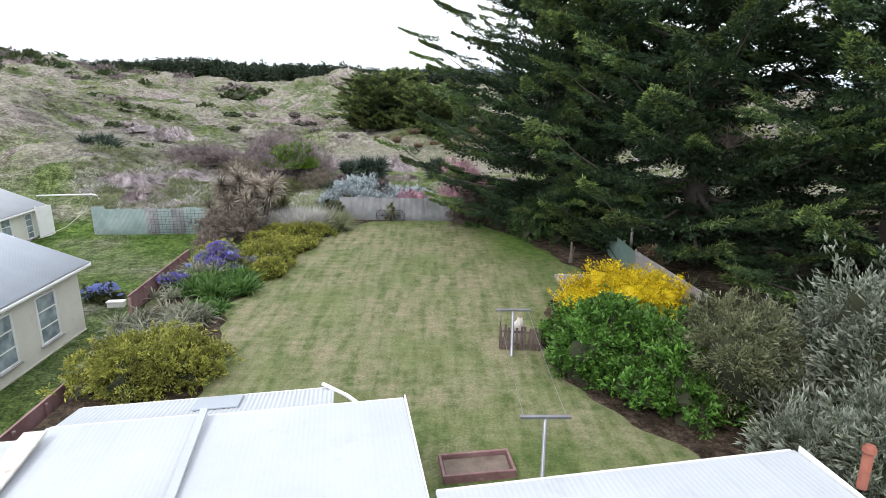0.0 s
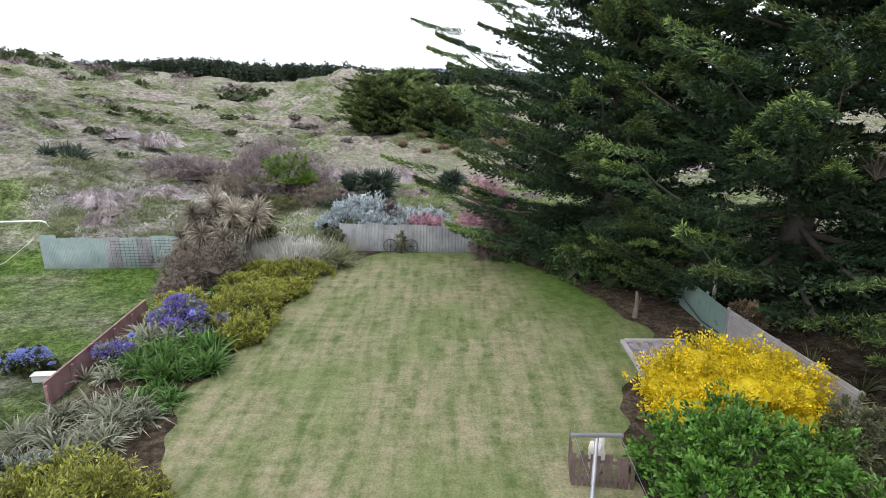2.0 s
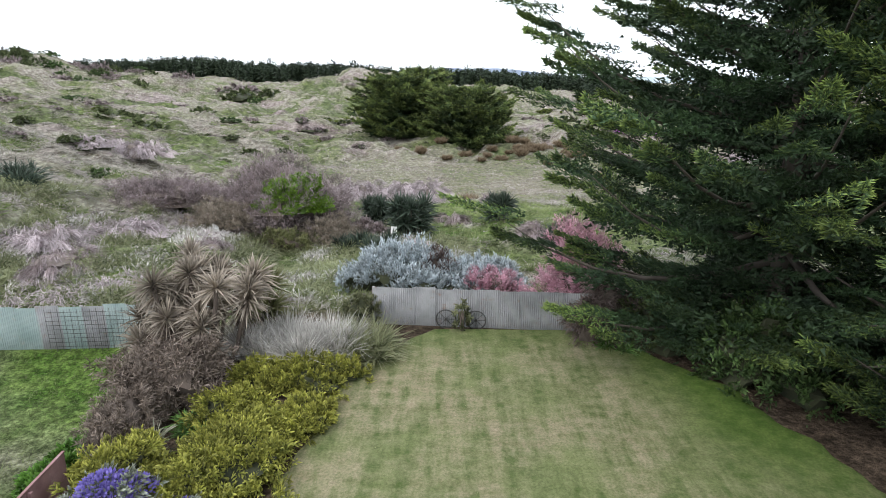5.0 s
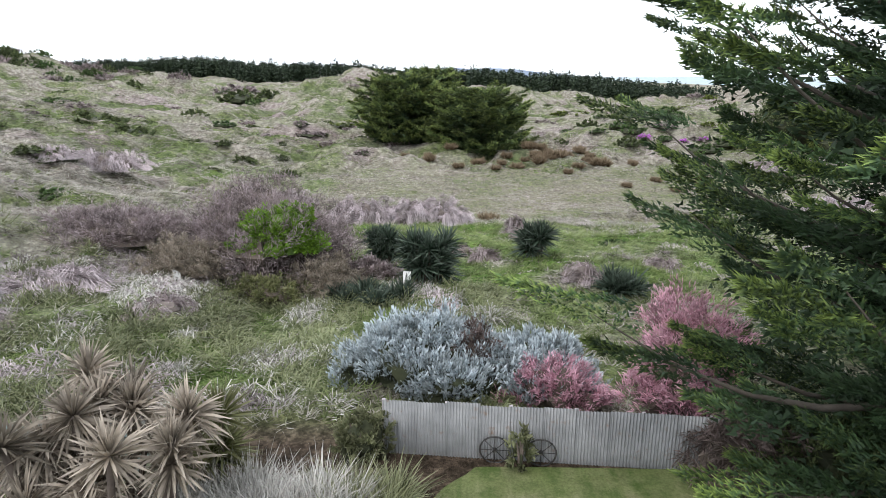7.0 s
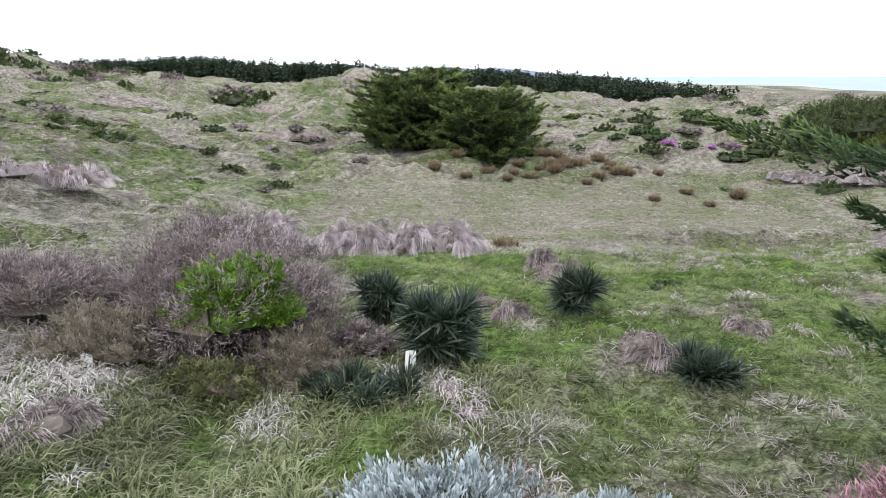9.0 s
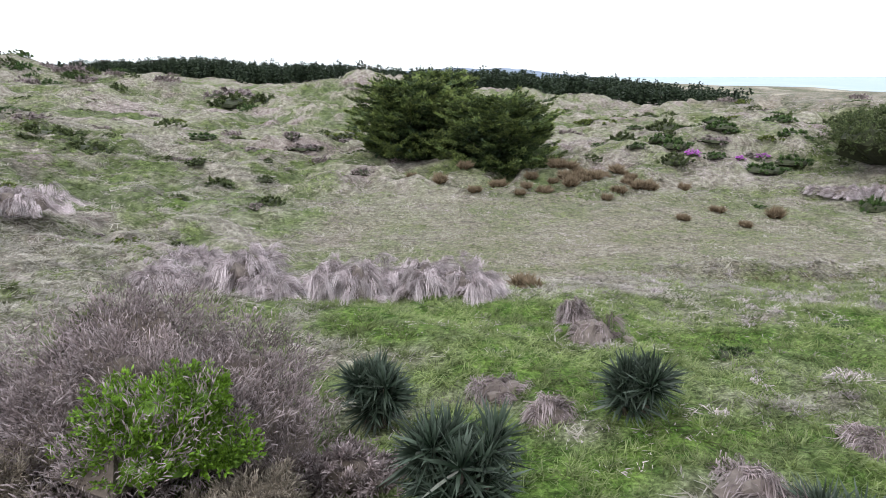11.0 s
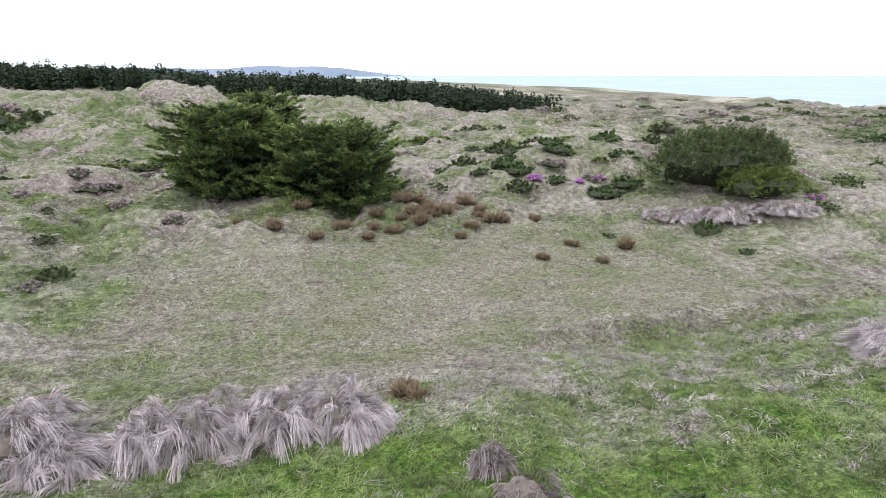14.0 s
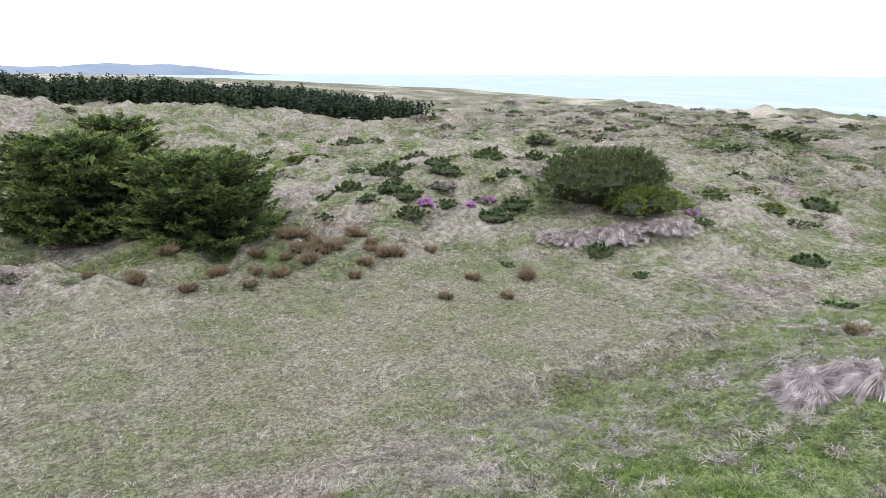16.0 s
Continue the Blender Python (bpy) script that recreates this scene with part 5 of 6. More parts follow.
# picket enclosure by the clothesline
pick = thing("picket_enclosure", "dark weathered picket enclosure round a bin", "fence", (1.95, 18.9, 0), -8)
prng = np.random.default_rng(4)
for i in range(11):
    bm = box_bm(0.085, 0.022, 0.95 + prng.normal(0, 0.03), 0.004)
    p = part("picket", bm, DARKWOOD, pick)
    p.matrix_basis = pose(0.13 * i, 0, 0.0, 0, prng.normal(0, 2.2), 0)
for i in range(7):
    p = part("picket", box_bm(0.022, 0.085, 0.93 + prng.normal(0, 0.03), 0.004), DARKWOOD, pick)
    p.matrix_basis = pose(-0.05, 0.14 * (i + 1), 0.0, prng.normal(0, 2.2), 0, 0)
for zz in (0.25, 0.7):
    part("rail", box_bm(1.42, 0.04, 0.07, 0.004, (0.66, 0.035, zz)), DARKWOOD, pick)
bag = thing("sack", "crumpled pale sack in the picket enclosure", "sack", (2.6, 19.4, 0.0), 20)
bm = bmesh.new()
bmesh.ops.create_icosphere(bm, subdivisions=3, radius=0.5)
for v in bm.verts:
    k = 1 + 0.25 * noise.noise(v.co * 3.1)
    v.co = Vector((v.co.x * 0.45 * k, v.co.y * 0.38 * k, max(0, (v.co.z + 0.5) * 1.0 * k)))
part("cloth", bm, SANDSTONE, bag)

# raised bed with timber edging
bed = thing("raised_bed", "timber-edged bed filled with grey mulch", "garden bed", (5.2, 22.8, 0), 0)
part("edging", box_bm(0.14, 3.8, 0.24, 0.012, (0, 1.9, -0.02)), GREYWOOD, bed)
part("edging", box_bm(3.0, 0.14, 0.22, 0.012, (1.6, 3.85, -0.02)), GREYWOOD, bed)
bm = bmesh.new()
bmesh.ops.create_grid(bm, x_segments=24, y_segments=28, size=0.5)
for v in bm.verts:
    v.co = Vector((1.52 + v.co.x * 2.86, 1.88 + v.co.y * 3.72, 0.12 + 0.07 * noise.noise(v.co * 14)))
part("mulch", bm, GRAVEL, bed)
# red planter by the house
pl = thing("planter_box", "low red timber planter with bare soil", "planter", (0.0, 11.8, 0), 8)
for sx, sy, cx, cy in ((1.7, 0.06, 0.85, 0), (1.7, 0.06, 0.85, 0.8), (0.06, 0.74, 0.03, 0.4), (0.06, 0.74, 1.67, 0.4)):
    part("board", box_bm(sx, sy, 0.32, 0.006, (cx, cy, 0)), REDWOOD, pl)
part("soil", box_bm(1.55, 0.7, 0.22, 0.02, (0.85, 0.4, 0.0)), SOIL, pl)

# small things
wb = thing("white_box", "small white box on the neighbour's grass", "box", (-15.0, 26.2, hz(-15.0, 26.2)), 5)
part("box", box_bm(0.75, 0.3, 0.25, 0.02), WHITE, wb)
part("rim", box_bm(0.8, 0.35, 0.04, 0.01, (0, 0, 0.25)), WHITE, wb)
for x, y, h, r in ((-16.75, 49.6, 0.8, 12), (-7.0, 50.6, 0.8, -6)):
    bd = thing("white_board", "leaning white board among the brush", "board", (x, y, hz(x, y) - 0.1), r, "white boards")
    p = part("panel", box_bm(0.34, 0.03, h, 0.006), WHITE, bd)
    p.matrix_basis = pose(0, 0, 0, -16, 0, 0)
    q = part("stake", box_bm(0.05, 0.05, h * 0.8, 0.004, (0, 0.16, 0)), GREYWOOD, bd)
post = thing("fence_post", "grey wooden post behind the green fence", "post", (9.3, 29.0, hz(9.3, 29.0)))
part("shaft", box_bm(0.11, 0.11, 2.1, 0.012), GREYWOOD, post)
stump = thing("tree_stump", "grey forked stump at the lawn edge", "stump", (6.35, 29.0, hz(6.35, 29.0)), 0)
V, T, tip = join([tube([(0, 0, -0.1), (0.04, 0, 0.6), (0.02, 0.05, 1.05)], [0.12, 0.085, 0.05], 8), tube([(0.03, 0, 0.35), (0.2, 0.05, 0.8)], [0.06, 0.03], 7)])
put("wood", mesh_np("wood", V, T), TWIG, stump)


def wheel(cx, r, loc):
    """An old iron wheel leaning on the fence: rim, hub and spokes."""
    ob = thing("iron_wheel", "old dark iron wheel leaning on the back fence", "wheel", loc, -5, "old wheels")
    pts = [(cx + r * math.cos(a), 0.0, r + r * math.sin(a)) for a in np.linspace(0, 2 * math.pi, 25)]
    V, T, tip = tube(pts, [0.022] * 25, 6)
    put("rim", mesh_np("rim", V, T), DARKMETAL, ob)
    V, T, tip = tube([(cx, -0.05, r), (cx, 0.05, r)], [0.05, 0.05], 8)
    put("hub", mesh_np("hub", V, T), DARKMETAL, ob)
    for k in range(8):
        a = k * math.pi / 4
        V, T, tip = tube([(cx, 0, r), (cx + r * math.cos(a), 0, r + r * math.sin(a))], [0.01, 0.01], 5)
        put("spoke", mesh_np("spoke", V, T), DARKMETAL, ob)


wheel(0, 0.36, (-3.9, 38.0, 0.05))
wheel(0, 0.36, (-2.8, 37.9, 0.05))
shrub("shrub", "young thin shrub in front of the back fence", (-3.3, 37.6), (0.3, 0.28, 1.3), M_OLIVE, 420, 0.18, 0.06, 8, 0.4, 0.5, 0.6, seed=81, core=0.2)
shrub("shrub", "rusty brown dead bush behind the green fence", (9.6, 27.0), (0.8, 0.9, 1.6), M_TUSSOCK, 5000, 0.16, 0.05, 10, 0.45, 0.3, 0.7, seed=82, inner=TWIG)
clump("flax", "pale grass clump behind the batten fence", (10.2, 23.6), (1.3, 1.6), 14, 50, 1.1, 0.03, M_FLAXPALE, 0.5, 1.45, 0.4, "grass", seed=83)
clump("flax", "small green tuft in the mulch bed", (7.6, 26.4), (0.3, 0.25), 3, 30, 0.45, 0.03, M_AGA, 0.4, 1.4, 0.5, seed=84, lift=0.1)


# ---- dunes: heaps, tussocks, scrub ----
def grass_heap(label, loc, rad, mat, seed, n=5200, group="dead grass heaps", L=1.1, W=0.032):
    """A mound of matted grass whose blades spill down its sides."""
    rng = np.random.default_rng(seed)
    ob = thing("grass_heap", label, "grass", (loc[0], loc[1], hz(*loc) - 0.1), rng.uniform(0, 360), group)
    k = 7
    C = rng.normal(0, 0.32, (k, 3)) * np.array([rad[0], rad[1], 0])
    R = rng.uniform(0.5, 0.9, k)
    per = 26
    nl = n // per
    w = rng.choice(k, nl)
    d = sphere_dirs(rng, nl, 0.0)
    P = C[w] + d * np.array(rad) * R[w][:, None] * rng.uniform(0.8, 1.04, (nl, 1))
    D = unit(np.stack([d[:, 0], d[:, 1], 0.45 * d[:, 2] + 0.1], 1) + rng.normal(size=(nl, 3)) * 0.38)
    ln = np.repeat(L * rng.uniform(0.6, 1.5, nl), per)
    sag = np.repeat(rng.uniform(0.7, 1.5, nl), per)
    tint = np.repeat(rng.uniform(-0.4, 0.5, nl), per)
    P, D = np.repeat(P, per, 0) + rng.normal(size=(nl * per, 3)) * 0.09, unit(np.repeat(D, per, 0) + rng.normal(size=(nl * per, 3)) * 0.16)
    V, T, tip = blades(rng, P, D, ln * rng.uniform(0.8, 1.15, nl * per), W, sag, seg=2)
    V[:, 2] = np.maximum(V[:, 2], -0.05)
    put("grass_cover", mesh_np("grass_cover", V, T, tip, np.repeat(tint, 5)), mat, ob)
    bm = bmesh.new()
    bmesh.ops.create_icosphere(bm, subdivisions=3, radius=1.0)
    for v in bm.verts:
        k2 = 0.62 + 0.3 * noise.noise(v.co * 2.2 + Vector((seed, 0, 0)))
        v.co = Vector((v.co.x * rad[0] * 1.25, v.co.y * rad[1] * 1.25, max(v.co.z, -0.1) * rad[2])) * k2
    part("thatch", bm, THATCH, ob)
    return ob


THATCH = surface_mat("matted_thatch", (0.1, 0.08, 0.07), (0.2, 0.165, 0.15), 3.0, 0.95, 0.5, fine=14)
HEAPS = [(-18.6, 74.0, 2.1, 2.9), (-17.2, 72.6, 1.4, 1.6), (-13.6, 73.8, 1.7, 2.9), (-11.8, 73.4, 1.8, 2.9), (-8.2, 73.2, 1.8, 2.7), (-6.2, 72.6, 1.6, 2.2), (-4.9, 72.2, 1.1, 1.2), (-23.4, 72.8, 1.9, 1.7), (-36.3, 79.6, 2.6, 1.9), (-24.6, 78.6, 1.8, 1.0),
         (23.6, 71.4, 1.4, 1.3), (26.5, 69.6, 1.6, 1.4), (-23.4, 45.5, 1.6, 0.8), (-20.6, 47.6, 1.4, 0.7), (-38.5, 75.5, 1.6, 1.0), (42.0, 106.0, 3.4, 1.6), (36.5, 108.5, 2.4, 1.3), (47.5, 104.0, 3.0, 1.5)]
for i, (x, y, r, h) in enumerate(HEAPS):
    grass_heap("drooping heap of bleached purple-grey dead grass", (x, y), (r, r * 0.85, h), M_HEAP, 200 + i)
for i, (x, y, r, h) in enumerate([(-0.2, 65.0, 1.3, 1.5), (-0.5, 67.3, 0.6, 1.5), (-4.6, 58.6, 0.9, 0.8), (-3.2, 56.8, 0.7, 1.0), (1.0, 52.6, 1.0, 0.8), (-16.0, 46.4, 1.2, 0.7), (-21.5, 43.3, 1.6, 0.8), (5.6, 55.0, 0.8, 0.5)]):
    grass_heap("heap of pinkish brown dead bracken in the green hollow", (x, y), (r, r * 0.9, h), M_PURPLE, 240 + i, 1800, "bracken heaps", 0.5, 0.03)


def tussock(seed, mat, label):
    rng = np.random.default_rng(seed)
    ob = thing("tussock", label, "grass", (0, 0, 0), 0, "brown tussocks")
    V, T, tip = join([rosette(rng, (rng.normal(0, 0.22), rng.normal(0, 0.22), 0), 46, 0.75, 0.045, 0.7, 1.5, 0.35) for _ in range(9)])
    put("grass_cover", mesh_np("grass_cover", V, T, tip), mat, ob)
    return ob


XTRA = np.random.default_rng(78).uniform((2, 111.5), (16, 118), (16, 2)).tolist()
TUSS = [(-1.5, 113), (1.7, 111.4), (4, 111.5), (7.1, 115.4), (10.6, 108.3), (13.8, 117.6), (16.4, 111.5), (21.0, 103.2), (21.8, 98.2), (-4.4, 109.8), (0.8, 109), (16.4, 100.1), (10.1, 113.5), (7.2, 112.6), (14.6, 117.2), (-5.4, 116.6),
        (-12.1, 114.7), (15.5, 111.2), (34.8, 75), (26.2, 101.5), (9.0, 116.2), (5.4, 114.6), (2.8, 116), (11.6, 115.4), (-8.6, 112.4), (-1.9, 75.6), (19.8, 110.2), (8.6, 117.5), (12.4, 110.4), (6.2, 117.8)] + XTRA
trng = np.random.default_rng(77)
first = tussock(300, M_TUSSOCK, "brown tussock of dry grass at the edge of the flat")
for i, (x, y) in enumerate(TUSS):
    s = trng.uniform(1.0, 1.9)
    ob = first if i == 0 else copy_thing(first, pose(0, 0, 0))
    ob.matrix_basis = pose(x, y, hz(x, y) - 0.05, 0, 0, trng.uniform(0, 360)) @ Matrix.Diagonal((s, s, s * trng.uniform(1.0, 1.5), 1))

# scrub bushes
def scrub_master(label, mat, seed, n=1500, rad=(1, 1, 0.85), L=0.15, W=0.1, up=0.4):
    return shrub("scrub_bush", label, (0, 0), rad, mat, n, L, W, 14, 0.5, up, 0.6, seed=seed, group="dune scrub", base_z=0, seg=0, fine=3, core=0.8, dome=True, flat=1.6)


M1 = scrub_master("rounded dull green scrub bush in the dunes", M_SCRUB, 401)
M2 = scrub_master("low bright yellow-green scrub in the dunes", M_SCRUB2, 402, rad=(1, 1, 0.55))
M3 = scrub_master("grey-brown twiggy scrub in the dunes", M_PURPLE, 403, 1800, L=0.2, W=0.06)
M4 = scrub_master("dark green leafy scrub bush in the dunes", M_LEAFY, 404, rad=(1, 1, 0.7))
used = set()


def place(master, x, y, r, hs=1.0):
    ob = master if master.name not in used else copy_thing(master, pose(0, 0, 0))
    used.add(master.name)
    ob.matrix_basis = pose(x, y, hz(x, y) - 0.22 * r, 0, 0, (x * 37 + y * 91) % 360) @ Matrix.Diagonal((r, r, r * hs, 1))


FAR = {}


def place_far(master, x, y, r, hs=1.0):
    """Scrub too far off to tell apart, gathered by kind."""
    FAR.setdefault(master, []).append((x, y, r, hs))


def join_far():
    for master, spots in FAR.items():
        leaf = [c for c in master.children if c.name.startswith("foliage")][0]
        me = leaf.data
        V = np.empty(len(me.vertices) * 3, dtype=np.float32)
        me.vertices.foreach_get("co", V)
        V = V.reshape(-1, 3)
        tip = np.empty(len(V), dtype=np.float32)
        me.attributes["tip"].data.foreach_get("value", tip)
        V, tip = V.reshape(-1, 9)[::2].reshape(-1, 3) * 1.02, tip.reshape(-1, 3)[::2].ravel()
        tn = np.empty(len(me.vertices), dtype=np.float32)
        me.attributes["tone"].data.foreach_get("value", tn)
        tn = tn.reshape(-1, 3)[::2].ravel()
        T = np.arange(len(V), dtype=np.int32).reshape(-1, 3)
        out = []
        for x, y, r, hs in spots:
            a = (x * 37 + y * 91) % 6.28
            W = np.stack([V[:, 0] * math.cos(a) - V[:, 1] * math.sin(a), V[:, 0] * math.sin(a) + V[:, 1] * math.cos(a), V[:, 2] * hs], 1) * r
            out.append((W + np.array([x, y, hz(x, y) - 0.22 * r]), T, tip))
        A, B, C = join(out)
        tagged(put("far_scrub", mesh_np("far_scrub", A, B, C, np.tile(tn, len(spots))), me.materials[0]), "low scrub scattered over the far dunes", "scrub", kind="stuff")


for x, y, r, hs in [(-26.4, 104, 1.7, 1), (-34.1, 108, 2.2, 0.7), (-38.2, 75.5, 1.9, 0.8), (-57, 113, 5.0, 0.6), (-50, 110, 3.4, 0.7), (-64, 197, 6, 0.8), (-57, 200, 5, 0.7), (17.7, 129, 2.2, 1), (37, 187, 4.5, 0.5), (24.6, 133, 3.0, 0.9),
                    (43.9, 137, 3.0, 0.9), (40.7, 158, 3.5, 0.7), (66.5, 156, 4, 0.6), (140, 171, 6, 0.5), (116, 136, 5, 0.6)]:
    place(M1, x, y, r, hs)
for x, y, r, hs in [(37.3, 103.6, 1.5, 1.6), (57, 92, 2.0, 1.1), (22, 127, 2, 1), (38.5, 124, 2.2, 0.9), (30.5, 127, 2.3, 0.9), (32, 117, 2.6, 0.7), (36.4, 119.4, 2.3, 0.9), (27.5, 121, 1.7, 0.8), (37.5, 97, 1.0, 0.8), (26.4, 105.6, 1.3, 0.6),
                    (82, 107, 3, 0.8), (47, 82.5, 2.0, 0.6), (5.5, 63.0, 1.0, 0.6), (11.5, 66, 1.0, 0.5), (-30, 62, 1.4, 0.7), (-44, 128, 2.4, 0.6), (52, 135, 2.6, 0.8)]:
    place(M4, x, y, r, hs)
for x, y, r, hs in [(-32, 152, 5, 0.5), (-45, 168, 5, 0.5), (-52, 125, 4, 0.4), (-55, 147, 5, 0.4), (-26, 148, 4, 0.5), (32, 107, 2.2, 0.5), (67, 105, 2.5, 0.9), (20, 158, 4, 0.5), (-40, 140, 4, 0.5), (33.5, 131, 2.4, 0.7), (70, 126, 3, 0.5)]:
    place(M2, x, y, r, hs)
for x, y, r, hs in [(-18.5, 117, 1.6, 0.7), (-42, 117, 2.6, 0.6), (-70, 212, 7, 0.7), (-50, 180, 4, 0.6), (3, 150, 3.4, 1.0), (28, 124, 2.2, 0.6), (33, 122, 2.4, 0.6), (48, 149, 4, 0.6), (-30, 132, 2.4, 0.6), (-24, 140, 2.6, 0.6), (90, 180, 6, 0.5)]:
    place(M3, x, y, r, hs)
srng = np.random.default_rng(91)
for i in range(330):
    az = srng.uniform(-0.75, 1.15)
    dist = 85 + 330 * srng.uniform(0, 1) ** 1.4
    x, y = -6 + dist * math.sin(az), 40 + dist * math.cos(az)
    if hz(x, y) < -3.9 or abs(x - 8) < 26 and y < 122 or x > coast(y) - 60 or (x < 100 and y > 265):
        continue
    place_far((M1, M1, M2, M3, M3, M4)[int(srng.integers(6))], x, y, srng.uniform(1.0, 2.4) * (0.7 + dist / 260), srng.uniform(0.45, 0.9))
for i in range(70):
    x, y = srng.uniform(-72, -24), srng.uniform(48, 140)
    if x < -10 - 0.8 * (y - 24) or y < 58 and x > -27:
        continue
    place((M1, M3, M3, M2, M1)[i % 5], x, y, srng.uniform(0.6, 1.7), srng.uniform(0.45, 0.9))
for i in range(150):
    x, y = srng.uniform(62, 210), srng.uniform(95, 260)
    if x > coast(y) - 70:
        continue
    place_far((M1, M3, M4, M1)[i % 4], x, y, srng.uniform(1.2, 3.6), srng.uniform(0.4, 0.8))
for i in range(90):
    x, y = -134 + srng.normal(0, 20), 206 + srng.normal(0, 7)
    place_far((M1, M4, M1, M3)[i % 4], x, y, srng.uniform(2.0, 3.8), srng.uniform(0.7, 1.3))

for i in range(34):
    x, y = srng.uniform(14, 60), srng.uniform(117, 142)
    place((M4, M1, M4, M3)[i % 4], x, y, srng.uniform(0.9, 2.4), srng.uniform(0.7, 1.15))
join_far()

shrub("great_shrub", "broad rounded dark green shrub on the dune", (45.8, 113.4), (8.9, 6.6, 8.2), M_SCRUB, 60000, 0.28, 0.13, 44, 0.42, 0.5, 0.5, seed=95, dome=True, sink=0.5)
shrub("great_shrub", "lower yellow-green shrub in front of the great one", (47.4, 107.4), (5.6, 3.0, 3.8), M_SCRUB2, 22000, 0.26, 0.11, 30, 0.44, 0.4, 0.5, seed=96, dome=True)
shrub("dead_patch", "grey leafless patch on top of the great shrub", (50.6, 111.6), (2.8, 1.6, 1.7), M_PURPLE, 5000, 0.3, 0.06, 16, 0.4, 0.5, 0.7, seed=97, base_z=3.9, inner=TWIG)
for i, (x, y, r) in enumerate([(24.9, 122, 1.6), (24.4, 120.6, 1.1), (33.6, 121, 1.7), (54.5, 106.5, 1.9), (30, 119.5, 0.8)]):
    shrub("ice_plant", "mat of magenta flowers spilling down the dune", (x, y), (r, r * 0.7, 0.5), M_MAGENTA, 750, 0.15, 0.09, 14, 0.4, 0.4, 0.6, seed=500 + i, group="magenta mats", inner=M_SCRUB)


# ---- grass over the ground ----
def tufts(name, label, mat, pts, n, L, W, droop, lo=0.3, hi=1.4, seed=1, spread=0.12, seg=0):
    rng = np.random.default_rng(seed)
    k = len(pts)
    base = np.repeat(np.stack([pts[:, 0], pts[:, 1], height(pts[:, 0], pts[:, 1]) - 0.03], 1), n, 0)
    size = np.repeat(rng.uniform(0.45, 1.6, k), n)
    m = k * n
    a = rng.uniform(0, 2 * np.pi, m)
    lean = np.repeat(rng.normal(0, 0.35, (k, 2)), n, 0)
    e = rng.uniform(lo, hi, m)
    D = np.stack([np.cos(a) * np.cos(e), np.sin(a) * np.cos(e), np.sin(e)], 1)
    D[:, :2] += lean + np.array([0.25, 0.05])
    D = unit(D)
    base[:, :2] += rng.normal(0, spread, (m, 2))
    V, T, tip = blades(rng, base, D, L * size * rng.uniform(0.7, 1.2, m), W, droop, seg=seg)
    drift = 0.75 * vnoise(pts[:, 0] / 1.1, pts[:, 1] / 0.9, seed + 70) + 0.8 * vnoise(pts[:, 0] / 3.4, pts[:, 1] / 2.6, seed + 90)
    tone = np.repeat(np.repeat(np.clip(drift + rng.uniform(-0.3, 0.3, k), -0.5, 0.5), n), len(V) // m)
    tagged(put(name, mesh_np(name, V, T, tip, tone), mat), label, "grass", kind="stuff")


def scatter(rng, n, x0, x1, y0, y1, keep):
    x, y = rng.uniform(x0, x1, n), rng.uniform(y0, y1, n)
    k = keep(x, y, rng.uniform(0, 1, n))
    return np.stack([x[k], y[k]], 1)


grng = np.random.default_rng(600)


def wedge(x, y):
    return (x > -8 - 0.86 * (y - 22)) & (x < 12 + 1.5 * (y - 48))


near = scatter(grng, 34000, -44, 46, 39.5, 85, lambda x, y, u: wedge(x, y) & ((y < 80) | (x > 4) & (y < np.interp(x, TRACK_X, TRACK_Y))) & (u < 1.0 + 0.9 * vnoise(x / 0.9, y / 0.8, 50)))
lush = lush_map(near[:, 0], near[:, 1]) + grng.normal(0, 0.15, len(near)) + 0.75 * vnoise(near[:, 0] / 2.6, near[:, 1] / 2.2, 51)
tufts("dune_grass", "pale dry dune grass in wind-combed tufts", M_STRAW, near[lush < 0.3], 14, 0.6, 0.05, 0.6, seed=1)
tufts("green_grass", "rough green grass in the hollow", M_GRASS, near[lush >= 0.3], 13, 0.52, 0.05, 0.4, seed=2)
bleach = near[(vnoise(near[:, 0] / 1.6, near[:, 1] / 1.5, 52) > 0.2 - 0.16 * sstep(near[:, 1], 58, 66) * sstep(near[:, 0], -6, 2))]
tufts("bleached_grass", "tufts of bleached purple-grey dead grass", M_HEAP, bleach, 16, 0.65, 0.055, 0.8, 0.1, 1.0, seed=3)
flatp = scatter(grng, 17000, -30, 62, 78, 114, lambda x, y, u: wedge(x, y) & (y > np.interp(x, TRACK_X, TRACK_Y) - 1.0) & (u < 0.95 + 1.2 * vnoise(x / 1.3, y / 0.9, 58)))
dry = vnoise(flatp[:, 0] / 5, flatp[:, 1] / 3.2, 53) + 0.5 * vnoise(flatp[:, 0] / 1.4, flatp[:, 1], 59)
tufts("flat_grass", "short dry grass on the sandy flat", M_STRAW, flatp[(dry > -0.08) & (dry < 0.24)], 8, 0.3, 0.06, 0.4, seed=4)
tufts("flat_grass", "short olive grass on the sandy flat", M_GRASS, flatp[dry <= -0.08], 8, 0.26, 0.06, 0.35, seed=5)
tufts("flat_grass", "short grey-mauve dead grass on the sandy flat", M_HEAP, flatp[dry >= 0.24], 8, 0.28, 0.06, 0.5, seed=17)
ridge = scatter(grng, 2400, 4, 40, 78, 90, lambda x, y, u: np.abs(y - np.interp(x, TRACK_X, TRACK_Y) - 0.6) < 0.25 + 0.8 * u)
tufts("bank_grass", "long pale grass along the low bank", M_STRAW, ridge, 16, 0.85, 0.06, 0.7, seed=18)
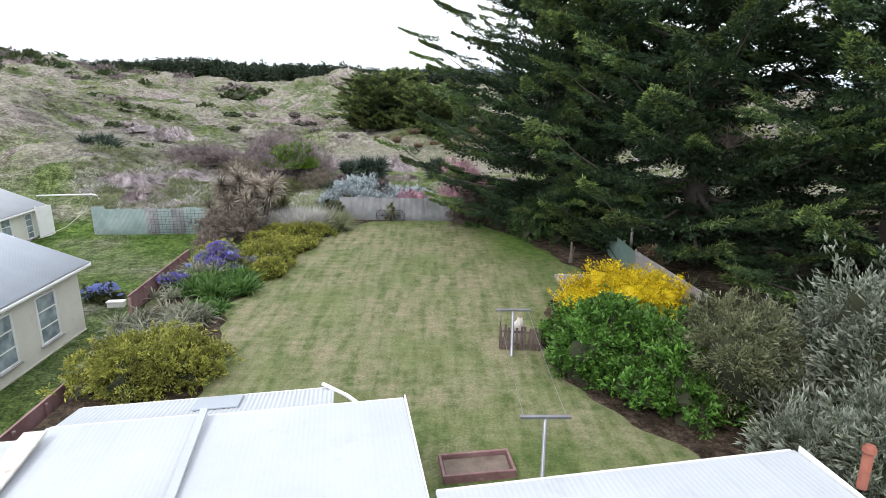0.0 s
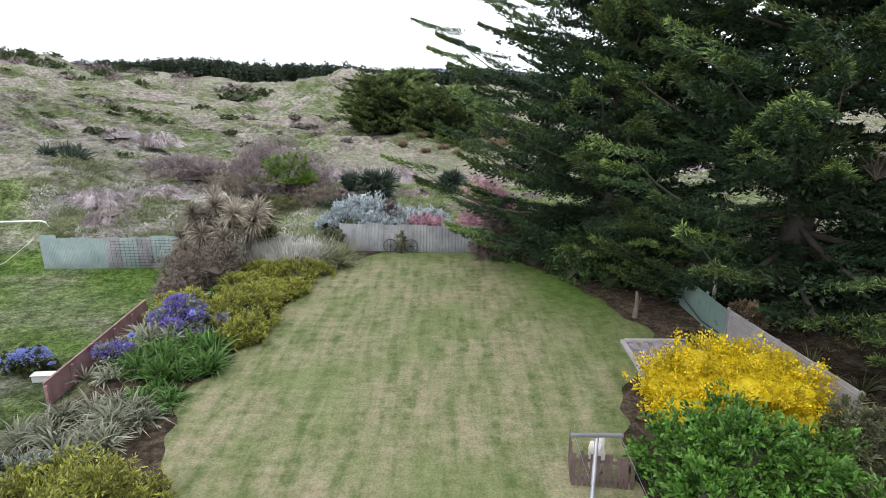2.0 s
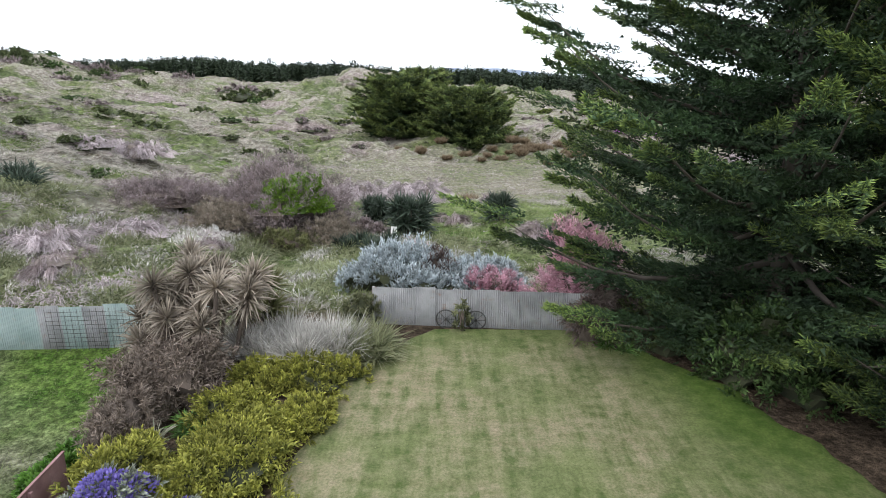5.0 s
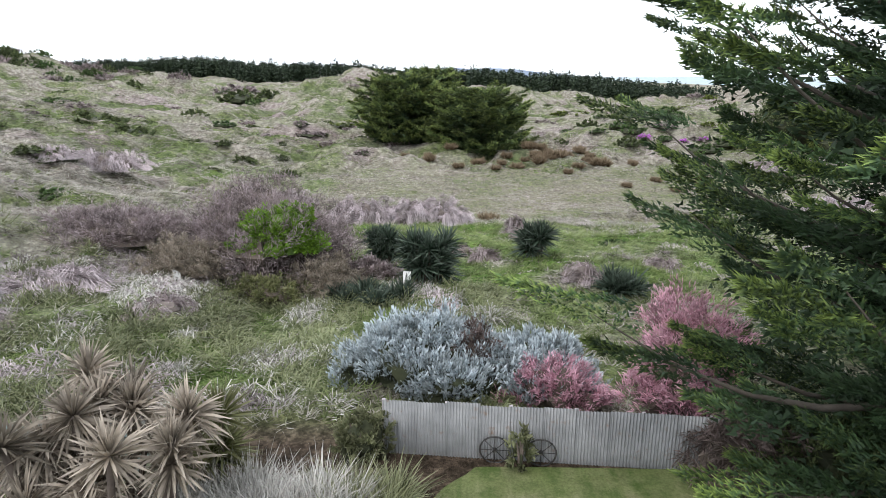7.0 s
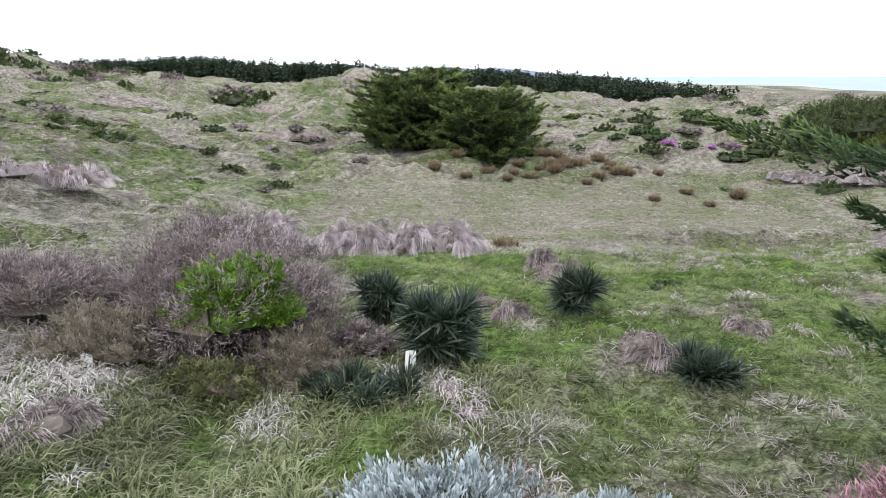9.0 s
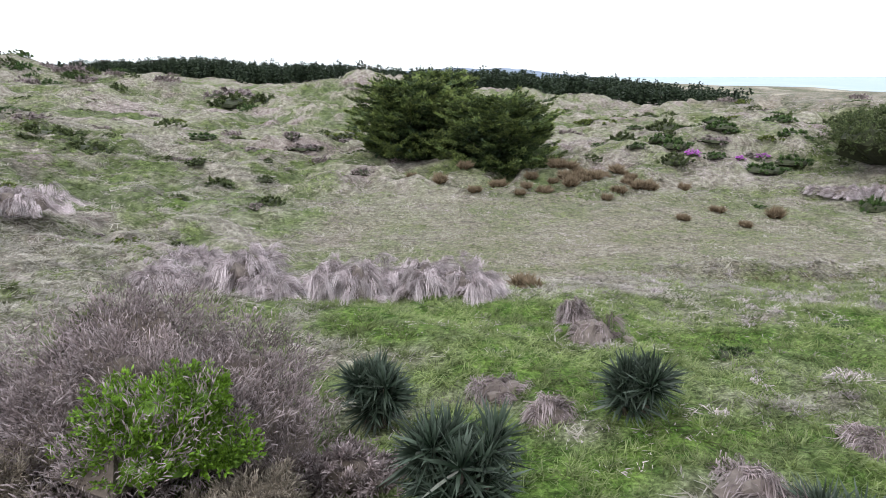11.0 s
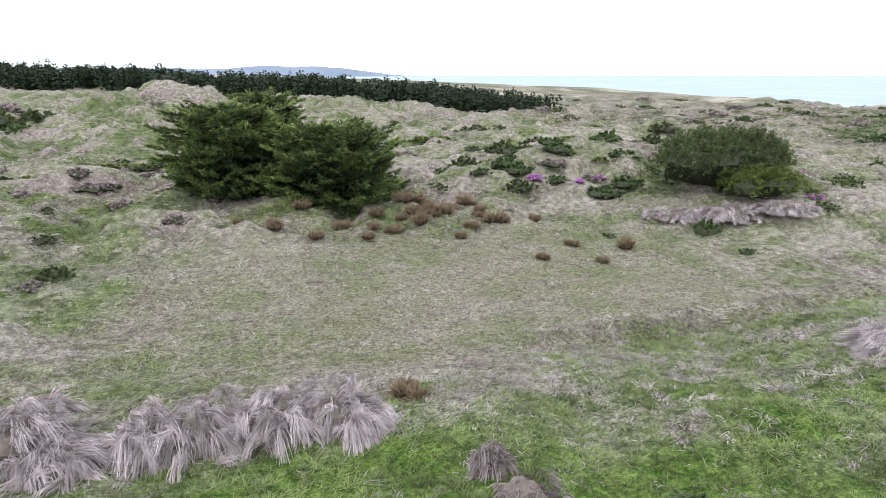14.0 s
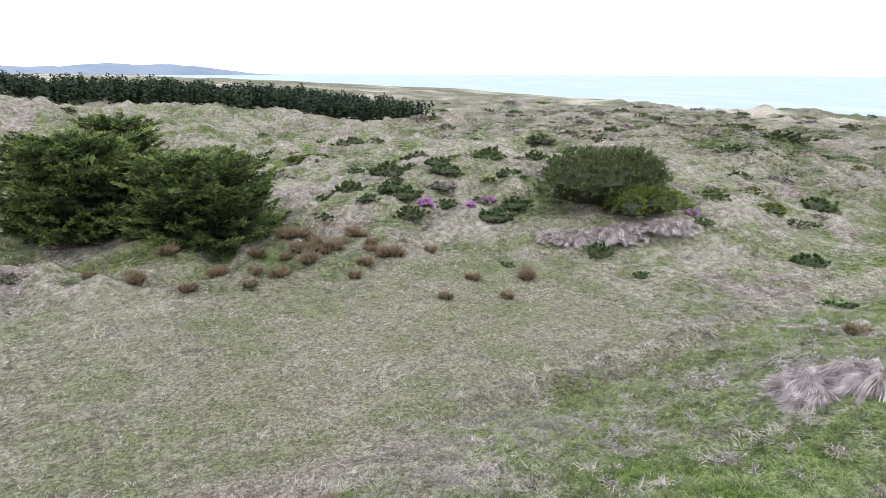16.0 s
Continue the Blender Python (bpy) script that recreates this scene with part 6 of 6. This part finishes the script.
# the bank's under-shadow, drawn as a strip of darker blades on its near side
foot = scatter(grng, 2600, 6, 40, 76, 90, lambda x, y, u: np.abs(y - np.interp(x, TRACK_X, TRACK_Y) + 0.7) < 0.3)
tufts("bank_grass", "dark brown grass strip standing in for shade below the low bank", M_TUSSOCK, foot, 12, 0.5, 0.05, 0.5, seed=21)
clumps = scatter(grng, 900, -16, 46, 46, 84, lambda x, y, u: wedge(x, y) & ((x > 2) | (y < 52)) & (y < np.interp(x, TRACK_X, TRACK_Y) - 1) & (u < 0.55 + 1.4 * vnoise(x / 3, y / 2.4, 66)))
tufts("bleached_grass", "drooping clumps of bleached mauve grass in the green", M_HEAP, clumps, 60, 0.75, 0.035, 0.85, 0.2, 1.3, seed=22, spread=0.16, seg=2)
slope = scatter(grng, 9000, -80, -28, 60, 125, lambda x, y, u: wedge(x, y))
g = vnoise(slope[:, 0] / 5, slope[:, 1] / 5, 54) - 0.5 * crest_map(slope[:, 0], slope[:, 1])
tufts("slope_grass", "pale dune grass on the hillside", M_STRAW, slope[g < 0.12], 14, 0.75, 0.09, 0.65, seed=6, spread=0.22)
tufts("slope_grass", "green grass on the hillside", M_GRASS, slope[g >= 0.12], 13, 0.65, 0.09, 0.55, seed=7, spread=0.22)
farp = scatter(grng, 30000, -150, 190, 108, 300, lambda x, y, u: wedge(x, y) & (u < 1.15 - (y - 100) / 260) & (height(x, y) > -5) & (x < coast(y) - 50))
g = vnoise(farp[:, 0] / 9, farp[:, 1] / 9, 55) - 0.5 * crest_map(farp[:, 0], farp[:, 1])
heath = heath_map(farp[:, 0], farp[:, 1]) + grng.normal(0, 0.2, len(farp)) > 0.5
tufts("far_dune_grass", "pale tussocky grass on the far dunes", M_STRAW, farp[(g < 0.1) & ~heath], 12, 0.5, 0.15, 0.6, seed=8, spread=0.35)
tufts("far_dune_grass", "greener tussocky grass on the far dunes", M_GRASS, farp[(g >= 0.1) & ~heath], 12, 0.5, 0.15, 0.5, seed=9, spread=0.35)
tufts("heath", "dull olive heath on the seaward dunes", M_SCRUB, farp[heath & (g >= 0)], 14, 0.7, 0.22, 0.4, seed=19, spread=0.6)
tufts("heath", "grey-buff heath on the seaward dunes", M_HEAP, farp[heath & (g < -0.1)], 10, 0.5, 0.16, 0.6, seed=20, spread=0.4)
farh = scatter(grng, 9000, -120, 150, 108, 260, lambda x, y, u: wedge(x, y) & (vnoise(x / 7, y / 6, 56) > 0.1))
tufts("far_dune_grass", "bleached purple-grey grass on the far dunes", M_HEAP, farh, 10, 0.6, 0.14, 0.8, 0.1, 1.1, seed=14, spread=0.35)
hill = scatter(grng, 5000, 8, 60, 104, 140, lambda x, y, u: u < 0.9 + vnoise(x / 3, y / 2.4, 64))
tufts("bleached_grass", "bleached mauve grass on the dune face", M_HEAP, hill, 10, 0.55, 0.08, 0.8, 0.1, 1.1, seed=10, spread=0.3)
neigh = scatter(grng, 7000, -25, -12.9, 16, 38, lambda x, y, u: (x > -14.8) | (y > 24.5))
tufts("neighbour_grass", "long green grass on the neighbour's lawn", M_GRASS, neigh, 7, 0.2, 0.022, 0.3, seed=11)
lw = scatter(grng, 26000, -9, 7, 10, 37.6, lambda x, y, u: (x > np.interp(y, LAWN_Y, LAWN_L) + 0.15) & (x < np.interp(y, LAWN_Y, LAWN_R) - 0.15))
tufts("lawn_grass", "short mown grass blades", M_LAWNBLADE, lw, 4, 0.09, 0.022, 0.3, 0.5, 1.4, seed=12, spread=0.08)
rank = scatter(grng, 3000, -28, -3, 40.2, 51, lambda x, y, u: wedge(x, y) & (vnoise(x / 2, y / 2, 57) > -0.2))
kind_of = vnoise(rank[:, 0] / 1.8, rank[:, 1] / 1.5, 67) + grng.normal(0, 0.06, len(rank))
tufts("rank_grass", "long pale green grass behind the back fence", M_FLAXPALE, rank[kind_of < 0.08], 18, 1.05, 0.032, 0.6, 0.5, 1.45, seed=15, spread=0.12, seg=2)
tufts("rank_grass", "long bleached grass behind the back fence", M_PALEGRASS, rank[(kind_of >= 0.08) & (kind_of < 0.22)], 18, 0.95, 0.03, 0.7, 0.4, 1.4, seed=23, spread=0.12, seg=2)
tufts("rank_grass", "long mauve-brown grass behind the back fence", M_HEAP, rank[kind_of >= 0.22], 18, 0.9, 0.03, 0.8, 0.3, 1.3, seed=24, spread=0.12, seg=2)
under = scatter(grng, 1500, 9, 30, 16, 42, lambda x, y, u: u < 0.8)
tufts("shade_grass", "sparse rank grass under the macrocarpas", M_GRASS, under, 8, 0.4, 0.03, 0.4, seed=13)
